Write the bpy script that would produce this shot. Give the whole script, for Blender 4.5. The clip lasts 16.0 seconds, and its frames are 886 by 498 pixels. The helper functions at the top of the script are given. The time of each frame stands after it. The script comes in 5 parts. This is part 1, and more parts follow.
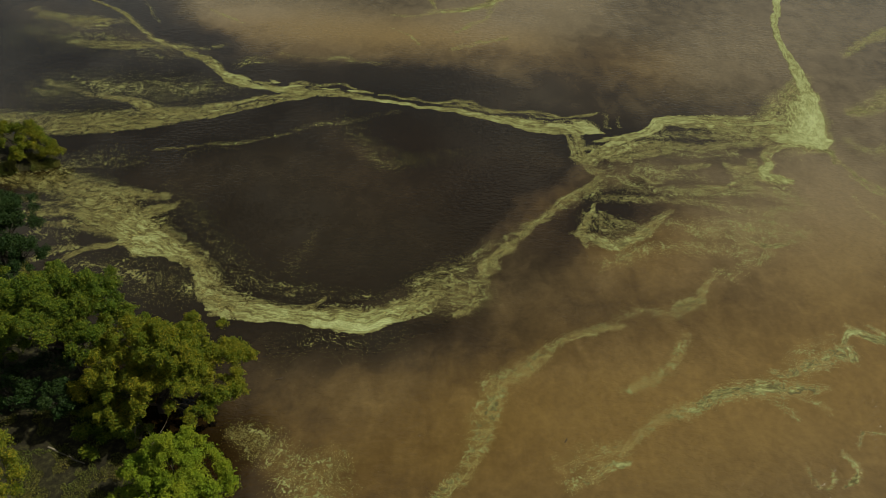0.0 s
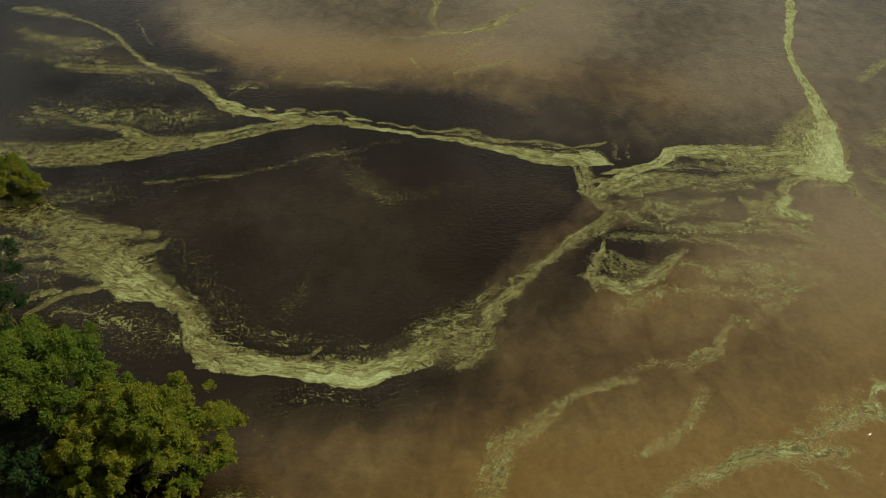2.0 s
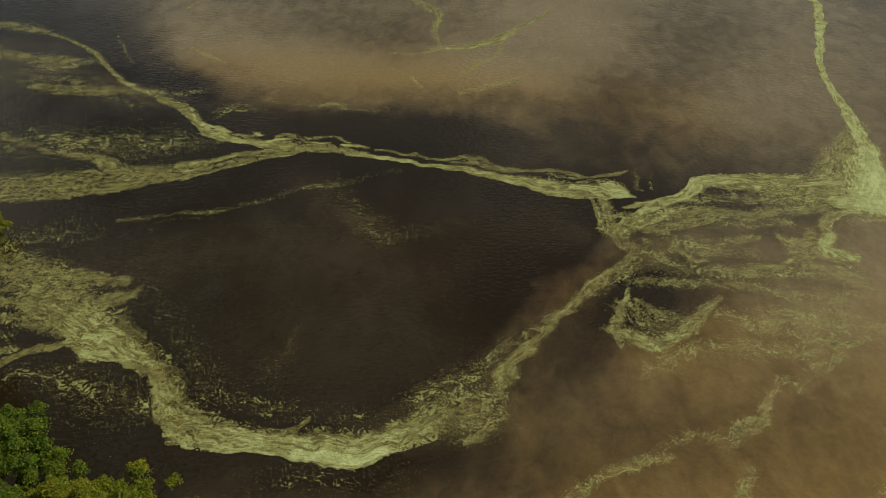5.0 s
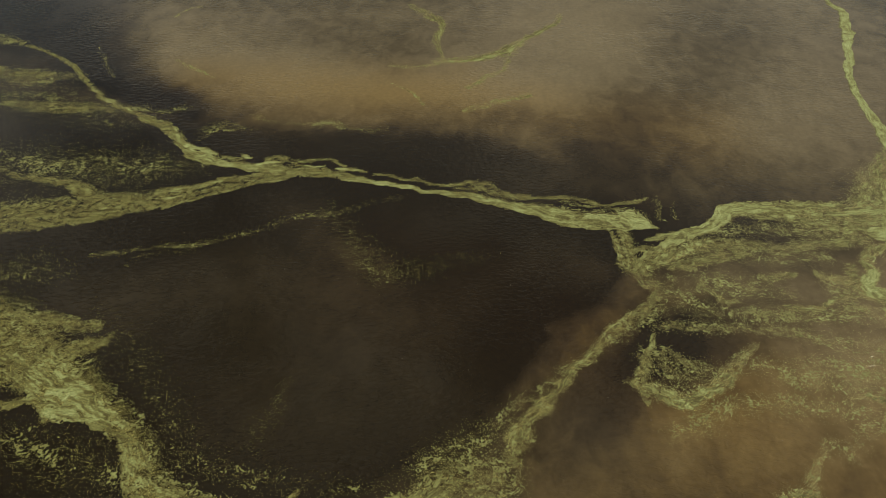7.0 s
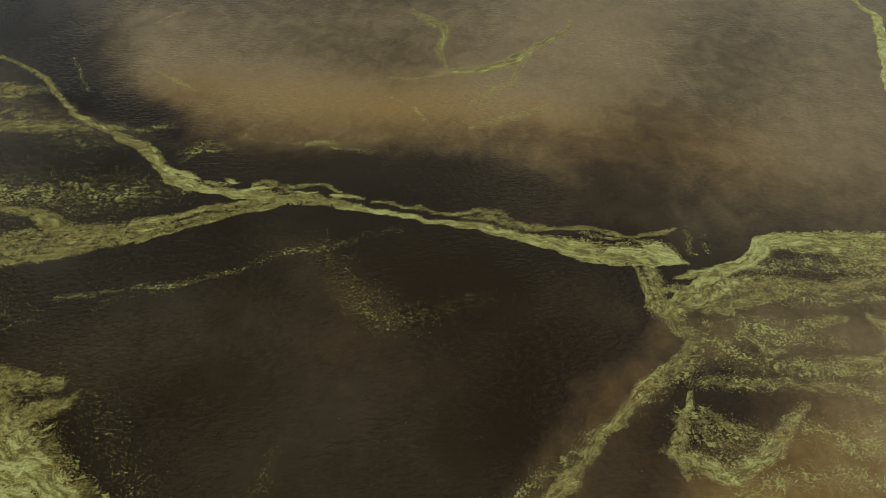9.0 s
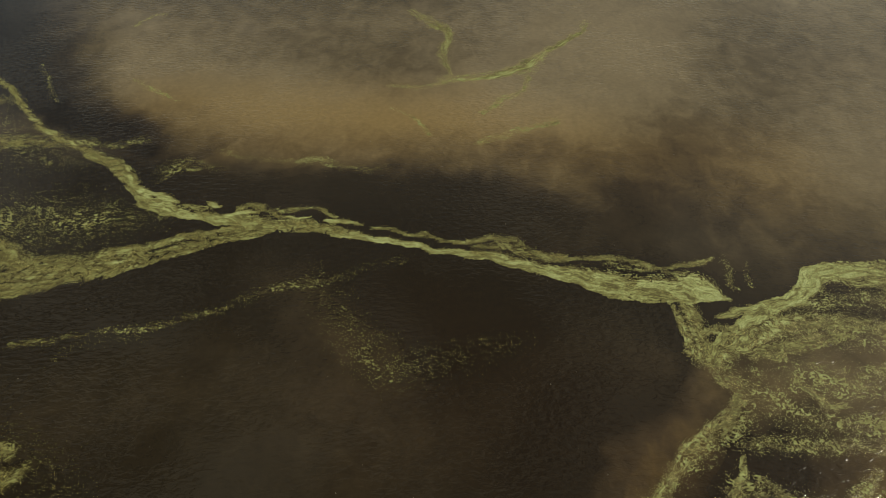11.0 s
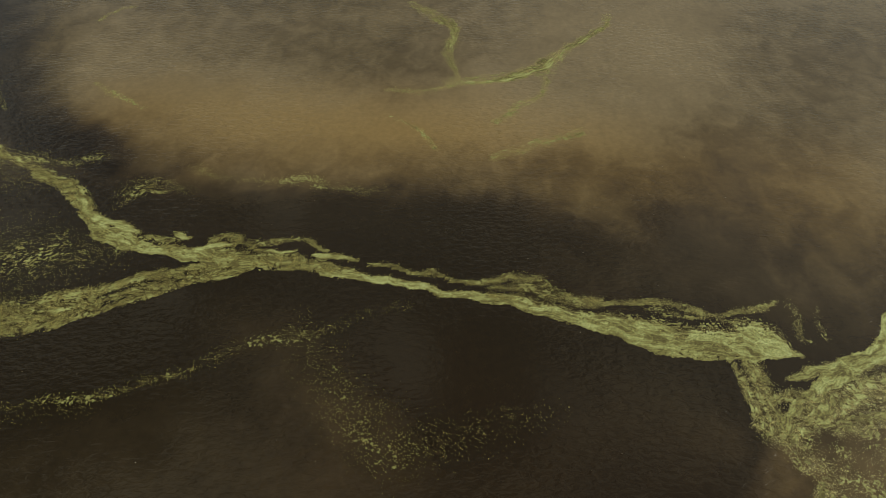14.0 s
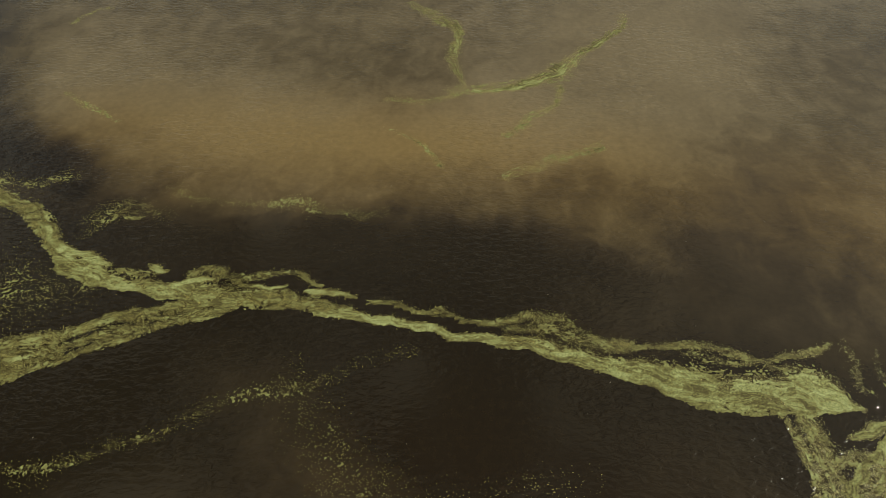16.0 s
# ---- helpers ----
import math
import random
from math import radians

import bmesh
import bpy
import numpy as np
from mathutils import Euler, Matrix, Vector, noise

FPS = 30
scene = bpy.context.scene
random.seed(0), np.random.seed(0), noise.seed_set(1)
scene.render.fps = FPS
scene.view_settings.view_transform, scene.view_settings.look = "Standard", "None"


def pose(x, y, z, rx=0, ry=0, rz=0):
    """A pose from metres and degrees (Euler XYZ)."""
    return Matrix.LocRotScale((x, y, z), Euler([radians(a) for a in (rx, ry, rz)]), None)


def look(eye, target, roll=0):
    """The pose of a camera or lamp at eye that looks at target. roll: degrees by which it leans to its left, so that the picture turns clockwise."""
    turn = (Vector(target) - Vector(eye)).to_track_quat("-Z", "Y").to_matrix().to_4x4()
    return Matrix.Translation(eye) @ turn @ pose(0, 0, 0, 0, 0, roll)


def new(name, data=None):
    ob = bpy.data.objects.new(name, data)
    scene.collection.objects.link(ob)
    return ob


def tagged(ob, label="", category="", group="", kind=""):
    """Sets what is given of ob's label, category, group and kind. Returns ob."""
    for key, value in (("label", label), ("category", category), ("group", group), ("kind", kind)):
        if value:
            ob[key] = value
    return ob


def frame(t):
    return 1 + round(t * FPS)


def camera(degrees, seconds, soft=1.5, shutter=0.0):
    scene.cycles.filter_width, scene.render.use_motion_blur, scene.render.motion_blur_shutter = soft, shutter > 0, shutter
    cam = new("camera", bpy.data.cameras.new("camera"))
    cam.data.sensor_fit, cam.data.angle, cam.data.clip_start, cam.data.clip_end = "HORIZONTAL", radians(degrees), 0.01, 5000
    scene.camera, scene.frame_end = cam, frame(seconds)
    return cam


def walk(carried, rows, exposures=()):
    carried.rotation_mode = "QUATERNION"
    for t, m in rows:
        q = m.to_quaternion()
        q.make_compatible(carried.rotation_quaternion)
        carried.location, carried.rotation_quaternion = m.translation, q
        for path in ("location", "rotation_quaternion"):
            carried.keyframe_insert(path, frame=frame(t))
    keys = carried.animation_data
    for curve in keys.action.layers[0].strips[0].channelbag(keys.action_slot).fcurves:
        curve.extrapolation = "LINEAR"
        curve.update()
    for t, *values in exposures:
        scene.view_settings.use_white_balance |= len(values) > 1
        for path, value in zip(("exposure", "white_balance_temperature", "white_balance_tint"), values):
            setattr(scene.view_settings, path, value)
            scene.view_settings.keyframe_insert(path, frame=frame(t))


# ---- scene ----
# camera: a drone that flies forward over the lake and sinks slowly
cam = camera(66.0, 16.0, soft=0.8)
ROWS = [  # seconds, x, y, z, pitch, yaw, roll
    (0.0, 0.00, 0.00, 36.00, -44.58, 0.00, 0.39),
    (0.5, -0.04, 0.86, 36.05, -44.52, -0.04, 0.37),
    (1.0, -0.07, 1.83, 36.16, -44.45, -0.01, 0.34),
    (1.5, -0.07, 2.88, 36.22, -44.40, 0.06, 0.32),
    (2.0, -0.08, 3.95, 36.23, -44.34, 0.14, 0.25),
    (2.5, -0.09, 5.01, 36.18, -44.27, 0.22, 0.16),
    (3.0, -0.08, 6.00, 35.89, -44.22, 0.32, 0.09),
    (3.5, -0.06, 6.91, 35.49, -44.19, 0.43, 0.01),
    (4.0, -0.09, 7.90, 35.15, -44.13, 0.48, -0.08),
    (6.5, -0.50, 13.83, 33.56, -44.09, 0.47, -0.20),
    (7.0, -0.59, 15.18, 33.19, -44.10, 0.46, -0.18),
    (7.5, -0.71, 16.52, 32.75, -44.13, 0.41, -0.18),
    (8.0, -0.84, 17.94, 32.36, -44.21, 0.38, -0.21),
    (8.5, -0.97, 19.34, 32.01, -44.35, 0.37, -0.25),
    (9.0, -1.13, 20.79, 31.69, -44.50, 0.31, -0.29),
    (11.5, -2.17, 27.21, 28.94, -44.78, -0.41, -0.08),
    (12.0, -2.33, 28.33, 28.38, -44.97, -0.53, -0.03),
    (12.5, -2.42, 29.39, 27.84, -45.14, -0.63, 0.03),
    (13.0, -2.54, 30.54, 27.40, -45.29, -0.69, 0.04),
    (13.5, -2.64, 31.71, 27.04, -45.42, -0.73, 0.04),
    (14.0, -2.72, 32.83, 26.66, -45.56, -0.77, 0.06),
    (14.5, -2.82, 33.90, 26.27, -45.67, -0.83, 0.08),
    (15.0, -2.97, 34.96, 25.84, -45.76, -0.93, 0.11),
    (15.5, -3.15, 36.02, 25.40, -45.83, -1.12, 0.16),
    (16.0, -3.31, 37.06, 25.00, -45.88, -1.33, 0.20),
]
walk(cam, [(t, pose(x, y, z, 90 + pitch, 0, yaw) @ pose(0, 0, 0, 0, 0, roll)) for t, x, y, z, pitch, yaw, roll in ROWS],
     exposures=[(0.0, 0.16, 6540, 2)])

# ---- light: hazy daylight, sun high on the right ----
SUN_EL, SUN_AZ = 47.0, 78.0  # elevation, and degrees clockwise from +y
world = bpy.data.worlds.new("world")
scene.world = world
world.use_nodes = True
wn = world.node_tree.nodes
sky = wn.new("ShaderNodeTexSky")
sky.sky_type = 'NISHITA'
sky.sun_disc = False
sky.sun_elevation, sky.sun_rotation = radians(SUN_EL), radians(SUN_AZ)
sky.air_density, sky.dust_density, sky.ozone_density = 1.5, 2.4, 1.5
# thin broken cloud all over the sky, out of view, added for its reflections
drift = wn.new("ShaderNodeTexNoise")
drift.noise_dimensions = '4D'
# W is picked so the reflected patches fit the camera's view
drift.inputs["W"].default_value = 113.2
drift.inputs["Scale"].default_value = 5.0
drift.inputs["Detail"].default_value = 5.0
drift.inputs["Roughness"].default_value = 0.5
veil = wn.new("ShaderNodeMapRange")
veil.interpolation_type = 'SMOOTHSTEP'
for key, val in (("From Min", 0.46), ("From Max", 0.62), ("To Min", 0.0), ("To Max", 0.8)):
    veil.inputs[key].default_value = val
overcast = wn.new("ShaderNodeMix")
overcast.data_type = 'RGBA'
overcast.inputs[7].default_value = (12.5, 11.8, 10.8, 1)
wl = world.node_tree.links
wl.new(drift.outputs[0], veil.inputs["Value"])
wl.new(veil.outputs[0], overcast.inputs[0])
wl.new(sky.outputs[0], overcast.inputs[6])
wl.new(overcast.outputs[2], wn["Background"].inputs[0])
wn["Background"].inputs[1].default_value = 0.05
lamp = bpy.data.lights.new("sun", 'SUN')
lamp.energy, lamp.angle, lamp.color = 4.9, radians(0.6), (1.0, 0.93, 0.80)
sun = new("sun", lamp)
az, el = radians(SUN_AZ), radians(SUN_EL)
toward = Vector((math.sin(az) * math.cos(el), math.cos(az) * math.cos(el), math.sin(el)))
sun.matrix_world = look(toward * 80, (0, 0, 0))


# ---- materials ----
def material(name, rough=0.8, spec=0.3):
    m = bpy.data.materials.new(name)
    m.use_nodes = True
    b = m.node_tree.nodes["Principled BSDF"]
    b.inputs["Roughness"].default_value = rough
    b.inputs["Specular IOR Level"].default_value = spec
    return m, m.node_tree.nodes, m.node_tree.links, b


def noise_node(n, l, scale, detail=4.0, rough=0.55, stretch=None, distort=0.0):
    tc = n.new("ShaderNodeTexCoord")
    tex = n.new("ShaderNodeTexNoise")
    tex.inputs["Scale"].default_value = scale
    tex.inputs["Detail"].default_value = detail
    tex.inputs["Roughness"].default_value = rough
    tex.inputs["Distortion"].default_value = distort
    if stretch:
        mp = n.new("ShaderNodeMapping")
        mp.inputs["Scale"].default_value = stretch
        l.new(tc.outputs["Object"], mp.inputs[0])
        l.new(mp.outputs[0], tex.inputs["Vector"])
    else:
        l.new(tc.outputs["Object"], tex.inputs["Vector"])
    return tex


def ramp_node(n, l, fac, stops):
    r = n.new("ShaderNodeValToRGB")
    els = r.color_ramp.elements
    while len(els) < len(stops):
        els.new(0.5)
    for e, (p, c) in zip(els, stops):
        e.position, e.color = p, (*c, 1)
    l.new(fac, r.inputs[0])
    return r


def mix_node(n, l, kind, fac, a, b):
    x = n.new("ShaderNodeMix")
    x.data_type, x.blend_type = 'RGBA', kind
    for sock, v in ((x.inputs[0], fac), (x.inputs[6], a), (x.inputs[7], b)):
        if hasattr(v, "links"):
            l.new(v, sock)
        else:
            sock.default_value = v if isinstance(v, (int, float)) else (*v, 1)
    return x.outputs[2]


def math_node(n, l, op, a, b=0.0, clamp=False):
    x = n.new("ShaderNodeMath")
    x.operation, x.use_clamp = op, clamp
    for sock, v in ((x.inputs[0], a), (x.inputs[1], b)):
        if hasattr(v, "links"):
            l.new(v, sock)
        else:
            sock.default_value = v
    return x.outputs[0]


def algae_colour(n, l, fac=None):
    """Pale yellow green where the mat is thick, olive where it is thin."""
    big = noise_node(n, l, 1.7, 6, 0.68, (0.6, 1.4, 1), 0.6)
    if fac is None:
        fac = math_node(n, l, 'MULTIPLY', big.outputs[0], 0.95)
    else:
        fac = math_node(n, l, 'ADD', fac, math_node(n, l, 'MULTIPLY', math_node(n, l, 'SUBTRACT', big.outputs[0], 0.52), 0.5), True)
    col = ramp_node(n, l, fac, [(0.08, (0.054, 0.047, 0.014)), (0.32, (0.108, 0.104, 0.034)), (0.56, (0.166, 0.177, 0.070)), (0.95, (0.240, 0.266, 0.122))])
    fine = noise_node(n, l, 12.0, 4, 0.8)
    tint = ramp_node(n, l, fine.outputs[0], [(0.36, (0.50, 0.49, 0.44)), (0.48, (0.95, 0.95, 0.93)), (0.64, (1.38, 1.35, 1.26))])
    return mix_node(n, l, 'MULTIPLY', 1.0, col.outputs[0], tint.outputs[0]), fine


def water_material():
    """Peaty dark lake water, in which stirred-up silt drifts as brown clouds; wind ripples in patches; a film of loose algae cells."""
    m, n, l, b = material("lake_water", 0.08, 0.5)
    b.inputs["IOR"].default_value = 1.33
    at = n.new("ShaderNodeAttribute")
    at.attribute_name = "silt"
    wisps = noise_node(n, l, 0.62, 5, 0.55, (1.0, 0.8, 1), 0.5)
    k = math_node(n, l, 'SUBTRACT', wisps.outputs[0], 0.5)
    # billows stand out at the rims of the clouds and fade inside them
    rim = math_node(n, l, 'MULTIPLY', at.outputs["Fac"], math_node(n, l, 'SUBTRACT', 1.0, at.outputs["Fac"], True))
    rim = math_node(n, l, 'ADD', math_node(n, l, 'MULTIPLY', rim, 2.1), 0.10)
    edge = math_node(n, l, 'MULTIPLY', at.outputs["Fac"], 8.0, True)
    k = math_node(n, l, 'MULTIPLY', k, math_node(n, l, 'MULTIPLY', rim, edge))
    s = math_node(n, l, 'ADD', at.outputs["Fac"], k, True)
    # palest stop is greyed, so far haze and sky sheen sit in the silt colour
    col = ramp_node(n, l, s, [(0.0, (0.0098, 0.0066, 0.0022)), (0.3, (0.0255, 0.0182, 0.0086)),
                              (0.6, (0.0570, 0.0420, 0.0200)), (1.0, (0.126, 0.097, 0.053))])
    # browner ramp for water whose colour carries less painted sky sheen
    red = ramp_node(n, l, s, [(0.0, (0.0100, 0.0056, 0.0014)), (0.3, (0.0285, 0.0172, 0.0066)),
                              (0.6, (0.0660, 0.0400, 0.0112)), (1.0, (0.126, 0.081, 0.023))])
    bn = n.new("ShaderNodeAttribute")
    bn.attribute_name = "browner"
    col_out = mix_node(n, l, 'MIX', bn.outputs["Fac"], col.outputs[0], red.outputs[0])
    fine = noise_node(n, l, 2.5, 5, 0.6)
    tint = ramp_node(n, l, fine.outputs[0], [(0.3, (0.88, 0.88, 0.88)), (0.7, (1.10, 1.10, 1.10))])
    murk = mix_node(n, l, 'MULTIPLY', 1.0, col_out, tint.outputs[0])
    # loose cells and flecks, too small to build one by one
    fa = n.new("ShaderNodeAttribute")
    fa.attribute_name = "film"
    drifts = noise_node(n, l, 2.2, 5, 0.68, (0.75, 1.25, 1), 0.7)
    share = ramp_node(n, l, drifts.outputs[0], [(0.40, (0.35, 0.35, 0.35)), (0.62, (1.6, 1.6, 1.6))])
    p = math_node(n, l, 'MULTIPLY', math_node(n, l, 'POWER', fa.outputs["Fac"], 1.25), share.outputs[0])
    dots = []
    for scale, size, part_of in ((15.5, 0.44, 0.55), (30.0, 0.52, 1.15)):
        tc = n.new("ShaderNodeTexCoord")
        vo = n.new("ShaderNodeTexVoronoi")
        vo.inputs["Scale"].default_value = scale
        jig = noise_node(n, l, scale * 1.6, 2)
        push = n.new("ShaderNodeVectorMath")
        push.operation = 'MULTIPLY_ADD'
        l.new(jig.outputs["Color"], push.inputs[0])
        push.inputs[1].default_value = (0.85 / scale, 0.85 / scale, 0)
        l.new(tc.outputs["Object"], push.inputs[2])
        l.new(push.outputs[0], vo.inputs["Vector"])
        sep = n.new("ShaderNodeSeparateColor")
        l.new(vo.outputs["Color"], sep.inputs[0])
        here = math_node(n, l, 'LESS_THAN', sep.outputs[0], math_node(n, l, 'MULTIPLY', p, part_of))
        rim = math_node(n, l, 'MULTIPLY', math_node(n, l, 'SUBTRACT', size, vo.outputs["Distance"]), 8.0, True)
        dots.append(math_node(n, l, 'MULTIPLY', here, rim))
        shade = sep.outputs[1]
    f = math_node(n, l, 'MAXIMUM', dots[0], dots[1])
    f = math_node(n, l, 'MULTIPLY', f, 0.92)
    scum, _ = algae_colour(n, l)
    vary = ramp_node(n, l, shade, [(0.0, (0.66, 0.58, 0.42)), (0.7, (1.22, 1.05, 0.80)), (0.9, (1.75, 1.55, 1.2)), (1.0, (2.6, 2.35, 1.9))])
    scum = mix_node(n, l, 'MULTIPLY', 1.0, scum, vary.outputs[0])
    # cells hanging just under the surface turn the water olive
    haze = math_node(n, l, 'MULTIPLY', math_node(n, l, 'MULTIPLY', p, fa.outputs["Fac"]), 0.42)
    haze = math_node(n, l, 'MINIMUM', haze, 0.46)
    murk = mix_node(n, l, 'MIX', haze, murk, (0.135, 0.116, 0.036))
    l.new(mix_node(n, l, 'MIX', f, murk, scum), b.inputs["Base Color"])
    l.new(math_node(n, l, 'ADD', math_node(n, l, 'MULTIPLY', f, 0.5), 0.08), b.inputs["Roughness"])
    rip = noise_node(n, l, 3.4, 2, 0.45, (0.62, 1.15, 1), 0.6)
    gust = noise_node(n, l, 0.11, 3, 0.5)
    gmask = ramp_node(n, l, gust.outputs[0], [(0.40, (0.12, 0.12, 0.12)), (0.54, (1, 1, 1))])
    bump = n.new("ShaderNodeBump")
    bump.inputs["Distance"].default_value = 0.055
    l.new(math_node(n, l, 'MULTIPLY', gmask.outputs[0], 0.9), bump.inputs["Strength"])
    l.new(rip.outputs[0], bump.inputs["Height"])
    l.new(bump.outputs[0], b.inputs["Normal"])
    return m


def algae_material():
    """Matted duckweed and algal scum: pale yellow green where thick, olive where thin."""
    m, n, l, b = material("algae", 0.85, 0.2)
    th = n.new("ShaderNodeAttribute")
    th.attribute_name = "thick"
    col, fine = algae_colour(n, l, th.outputs["Fac"])
    l.new(col, b.inputs["Base Color"])
    bump = n.new("ShaderNodeBump")
    bump.inputs["Strength"].default_value = 0.35
    bump.inputs["Distance"].default_value = 0.006
    l.new(fine.outputs[0], bump.inputs["Height"])
    l.new(bump.outputs[0], b.inputs["Normal"])
    return m


def leaf_material(name, dark, mid, light):
    """Leaves: colour by leaf and by drift through the crown; some light passes through."""
    m, n, l, b = material(name, 0.6, 0.12)
    geo = n.new("ShaderNodeNewGeometry")
    a = ramp_node(n, l, geo.outputs["Random Per Island"], [(0.0, dark), (0.5, mid), (1.0, light)])
    drift = noise_node(n, l, 0.55, 3)
    t = ramp_node(n, l, drift.outputs[0], [(0.35, (0.7, 0.85, 0.75)), (0.65, (1.2, 1.08, 1.0))])
    c = mix_node(n, l, 'MULTIPLY', 1.0, a.outputs[0], t.outputs[0])
    l.new(c, b.inputs["Base Color"])
    tr = n.new("ShaderNodeBsdfTranslucent")
    l.new(c, tr.inputs[0])
    mx = n.new("ShaderNodeMixShader")
    mx.inputs[0].default_value = 0.24
    l.new(b.outputs[0], mx.inputs[1])
    l.new(tr.outputs[0], mx.inputs[2])
    l.new(mx.outputs[0], n["Material Output"].inputs[0])
    return m


def rough_material(name, stops, scale, bump_d=0.03, stretch=None):
    m, n, l, b = material(name, 0.9, 0.15)
    a = noise_node(n, l, scale, 6, 0.65, stretch)
    c = ramp_node(n, l, a.outputs[0], stops)
    f = noise_node(n, l, scale * 8, 4, 0.7)
    t = ramp_node(n, l, f.outputs[0], [(0.3, (0.7, 0.7, 0.7)), (0.7, (1.2, 1.2, 1.2))])
    l.new(mix_node(n, l, 'MULTIPLY', 1.0, c.outputs[0], t.outputs[0]), b.inputs["Base Color"])
    bp = n.new("ShaderNodeBump")
    bp.inputs["Strength"].default_value = 0.7
    bp.inputs["Distance"].default_value = bump_d
    l.new(f.outputs[0], bp.inputs["Height"])
    l.new(bp.outputs[0], b.inputs["Normal"])
    return m


WATER = water_material()
ALGAE = algae_material()
OLIVE = leaf_material("leaf_olive", (0.036, 0.054, 0.004), (0.090, 0.106, 0.006), (0.178, 0.152, 0.010))
GREEN = leaf_material("leaf_green", (0.022, 0.044, 0.004), (0.058, 0.086, 0.006), (0.125, 0.136, 0.010))
# dark green leaf, darkened further to paint the deep shade under the trees
DARKLEAF_SHADE = leaf_material("leaf_dark_shade", (0.006, 0.014, 0.003), (0.012, 0.027, 0.005), (0.026, 0.048, 0.010))
FRESH = leaf_material("leaf_fresh", (0.070, 0.104, 0.005), (0.115, 0.155, 0.008), (0.165, 0.190, 0.012))
REED = leaf_material("leaf_reed", (0.060, 0.066, 0.012), (0.115, 0.115, 0.024), (0.20, 0.185, 0.055))
BARK = rough_material("bark", [(0.3, (0.022, 0.017, 0.012)), (0.7, (0.062, 0.050, 0.038))], 3.0, 0.02, (3, 3, 0.6))
DEAD = rough_material("dead_wood", [(0.3, (0.08, 0.068, 0.05)), (0.7, (0.19, 0.165, 0.125))], 4.0, 0.01)
SOIL = rough_material("bank_soil", [(0.3, (0.008, 0.007, 0.003)), (0.5, (0.016, 0.014, 0.006)), (0.62, (0.036, 0.034, 0.011)), (0.75, (0.080, 0.074, 0.025))], 2.6, 0.05)


# ---- fields on the lake, in metres ----
LATTICES = {}


def lattice(seed):
    if seed not in LATTICES:
        LATTICES[seed] = np.random.RandomState(seed).rand(256, 256)
    return LATTICES[seed]


def value_noise(x, y, seed):
    tab = lattice(seed)
    xi, yi = np.floor(x).astype(int), np.floor(y).astype(int)
    fx, fy = x - xi, y - yi
    fx, fy = fx * fx * (3 - 2 * fx), fy * fy * (3 - 2 * fy)
    a, b = xi & 255, yi & 255
    c, d = (xi + 1) & 255, (yi + 1) & 255
    return (tab[a, b] * (1 - fx) + tab[c, b] * fx) * (1 - fy) + (tab[a, d] * (1 - fx) + tab[c, d] * fx) * fy


def fbm(x, y, seed, octaves=3, gain=0.5):
    total, amp, norm = 0.0, 1.0, 0.0
    for k in range(octaves):
        ca, sa = math.cos(0.6 * k + 0.3), math.sin(0.6 * k + 0.3)
        total = total + amp * value_noise((ca * x - sa * y) * 2 ** k + 37.7 * k, (sa * x + ca * y) * 2 ** k + 11.3 * k, seed + k)
        norm += amp
        amp *= gain
    return total / norm


def smooth(a):
    a = np.clip(a, 0, 1)
    return a * a * (3 - 2 * a)


def uniform(a):
    """Stretch a noise to an even spread over 0 to 1."""
    z = (a - a.mean()) / a.std()
    return 1 / (1 + np.exp(-1.702 * z))


def spline(points, step):
    """A smooth line through control points (x, y, half width, cover), cut into short steps."""
    p = np.array([points[0], *points, points[-1]], float)
    p[0], p[-1] = 2 * p[1] - p[2], 2 * p[-2] - p[-3]
    p[0, 2:], p[-1, 2:] = p[1, 2:], p[-2, 2:]
    out = []
    for i in range(1, len(p) - 2):
        k = max(2, int(np.hypot(*(p[i + 1, :2] - p[i, :2])) / step))
        for u in np.arange(k) / k:
            a = 0.5 * (2 * p[i] + (p[i + 1] - p[i - 1]) * u + (2 * p[i - 1] - 5 * p[i] + 4 * p[i + 1] - p[i + 2]) * u * u
                       + (3 * p[i] - p[i - 1] - 3 * p[i + 1] + p[i + 2]) * u ** 3)
            out.append(a)
    out.append(p[-2])
    return np.array(out)


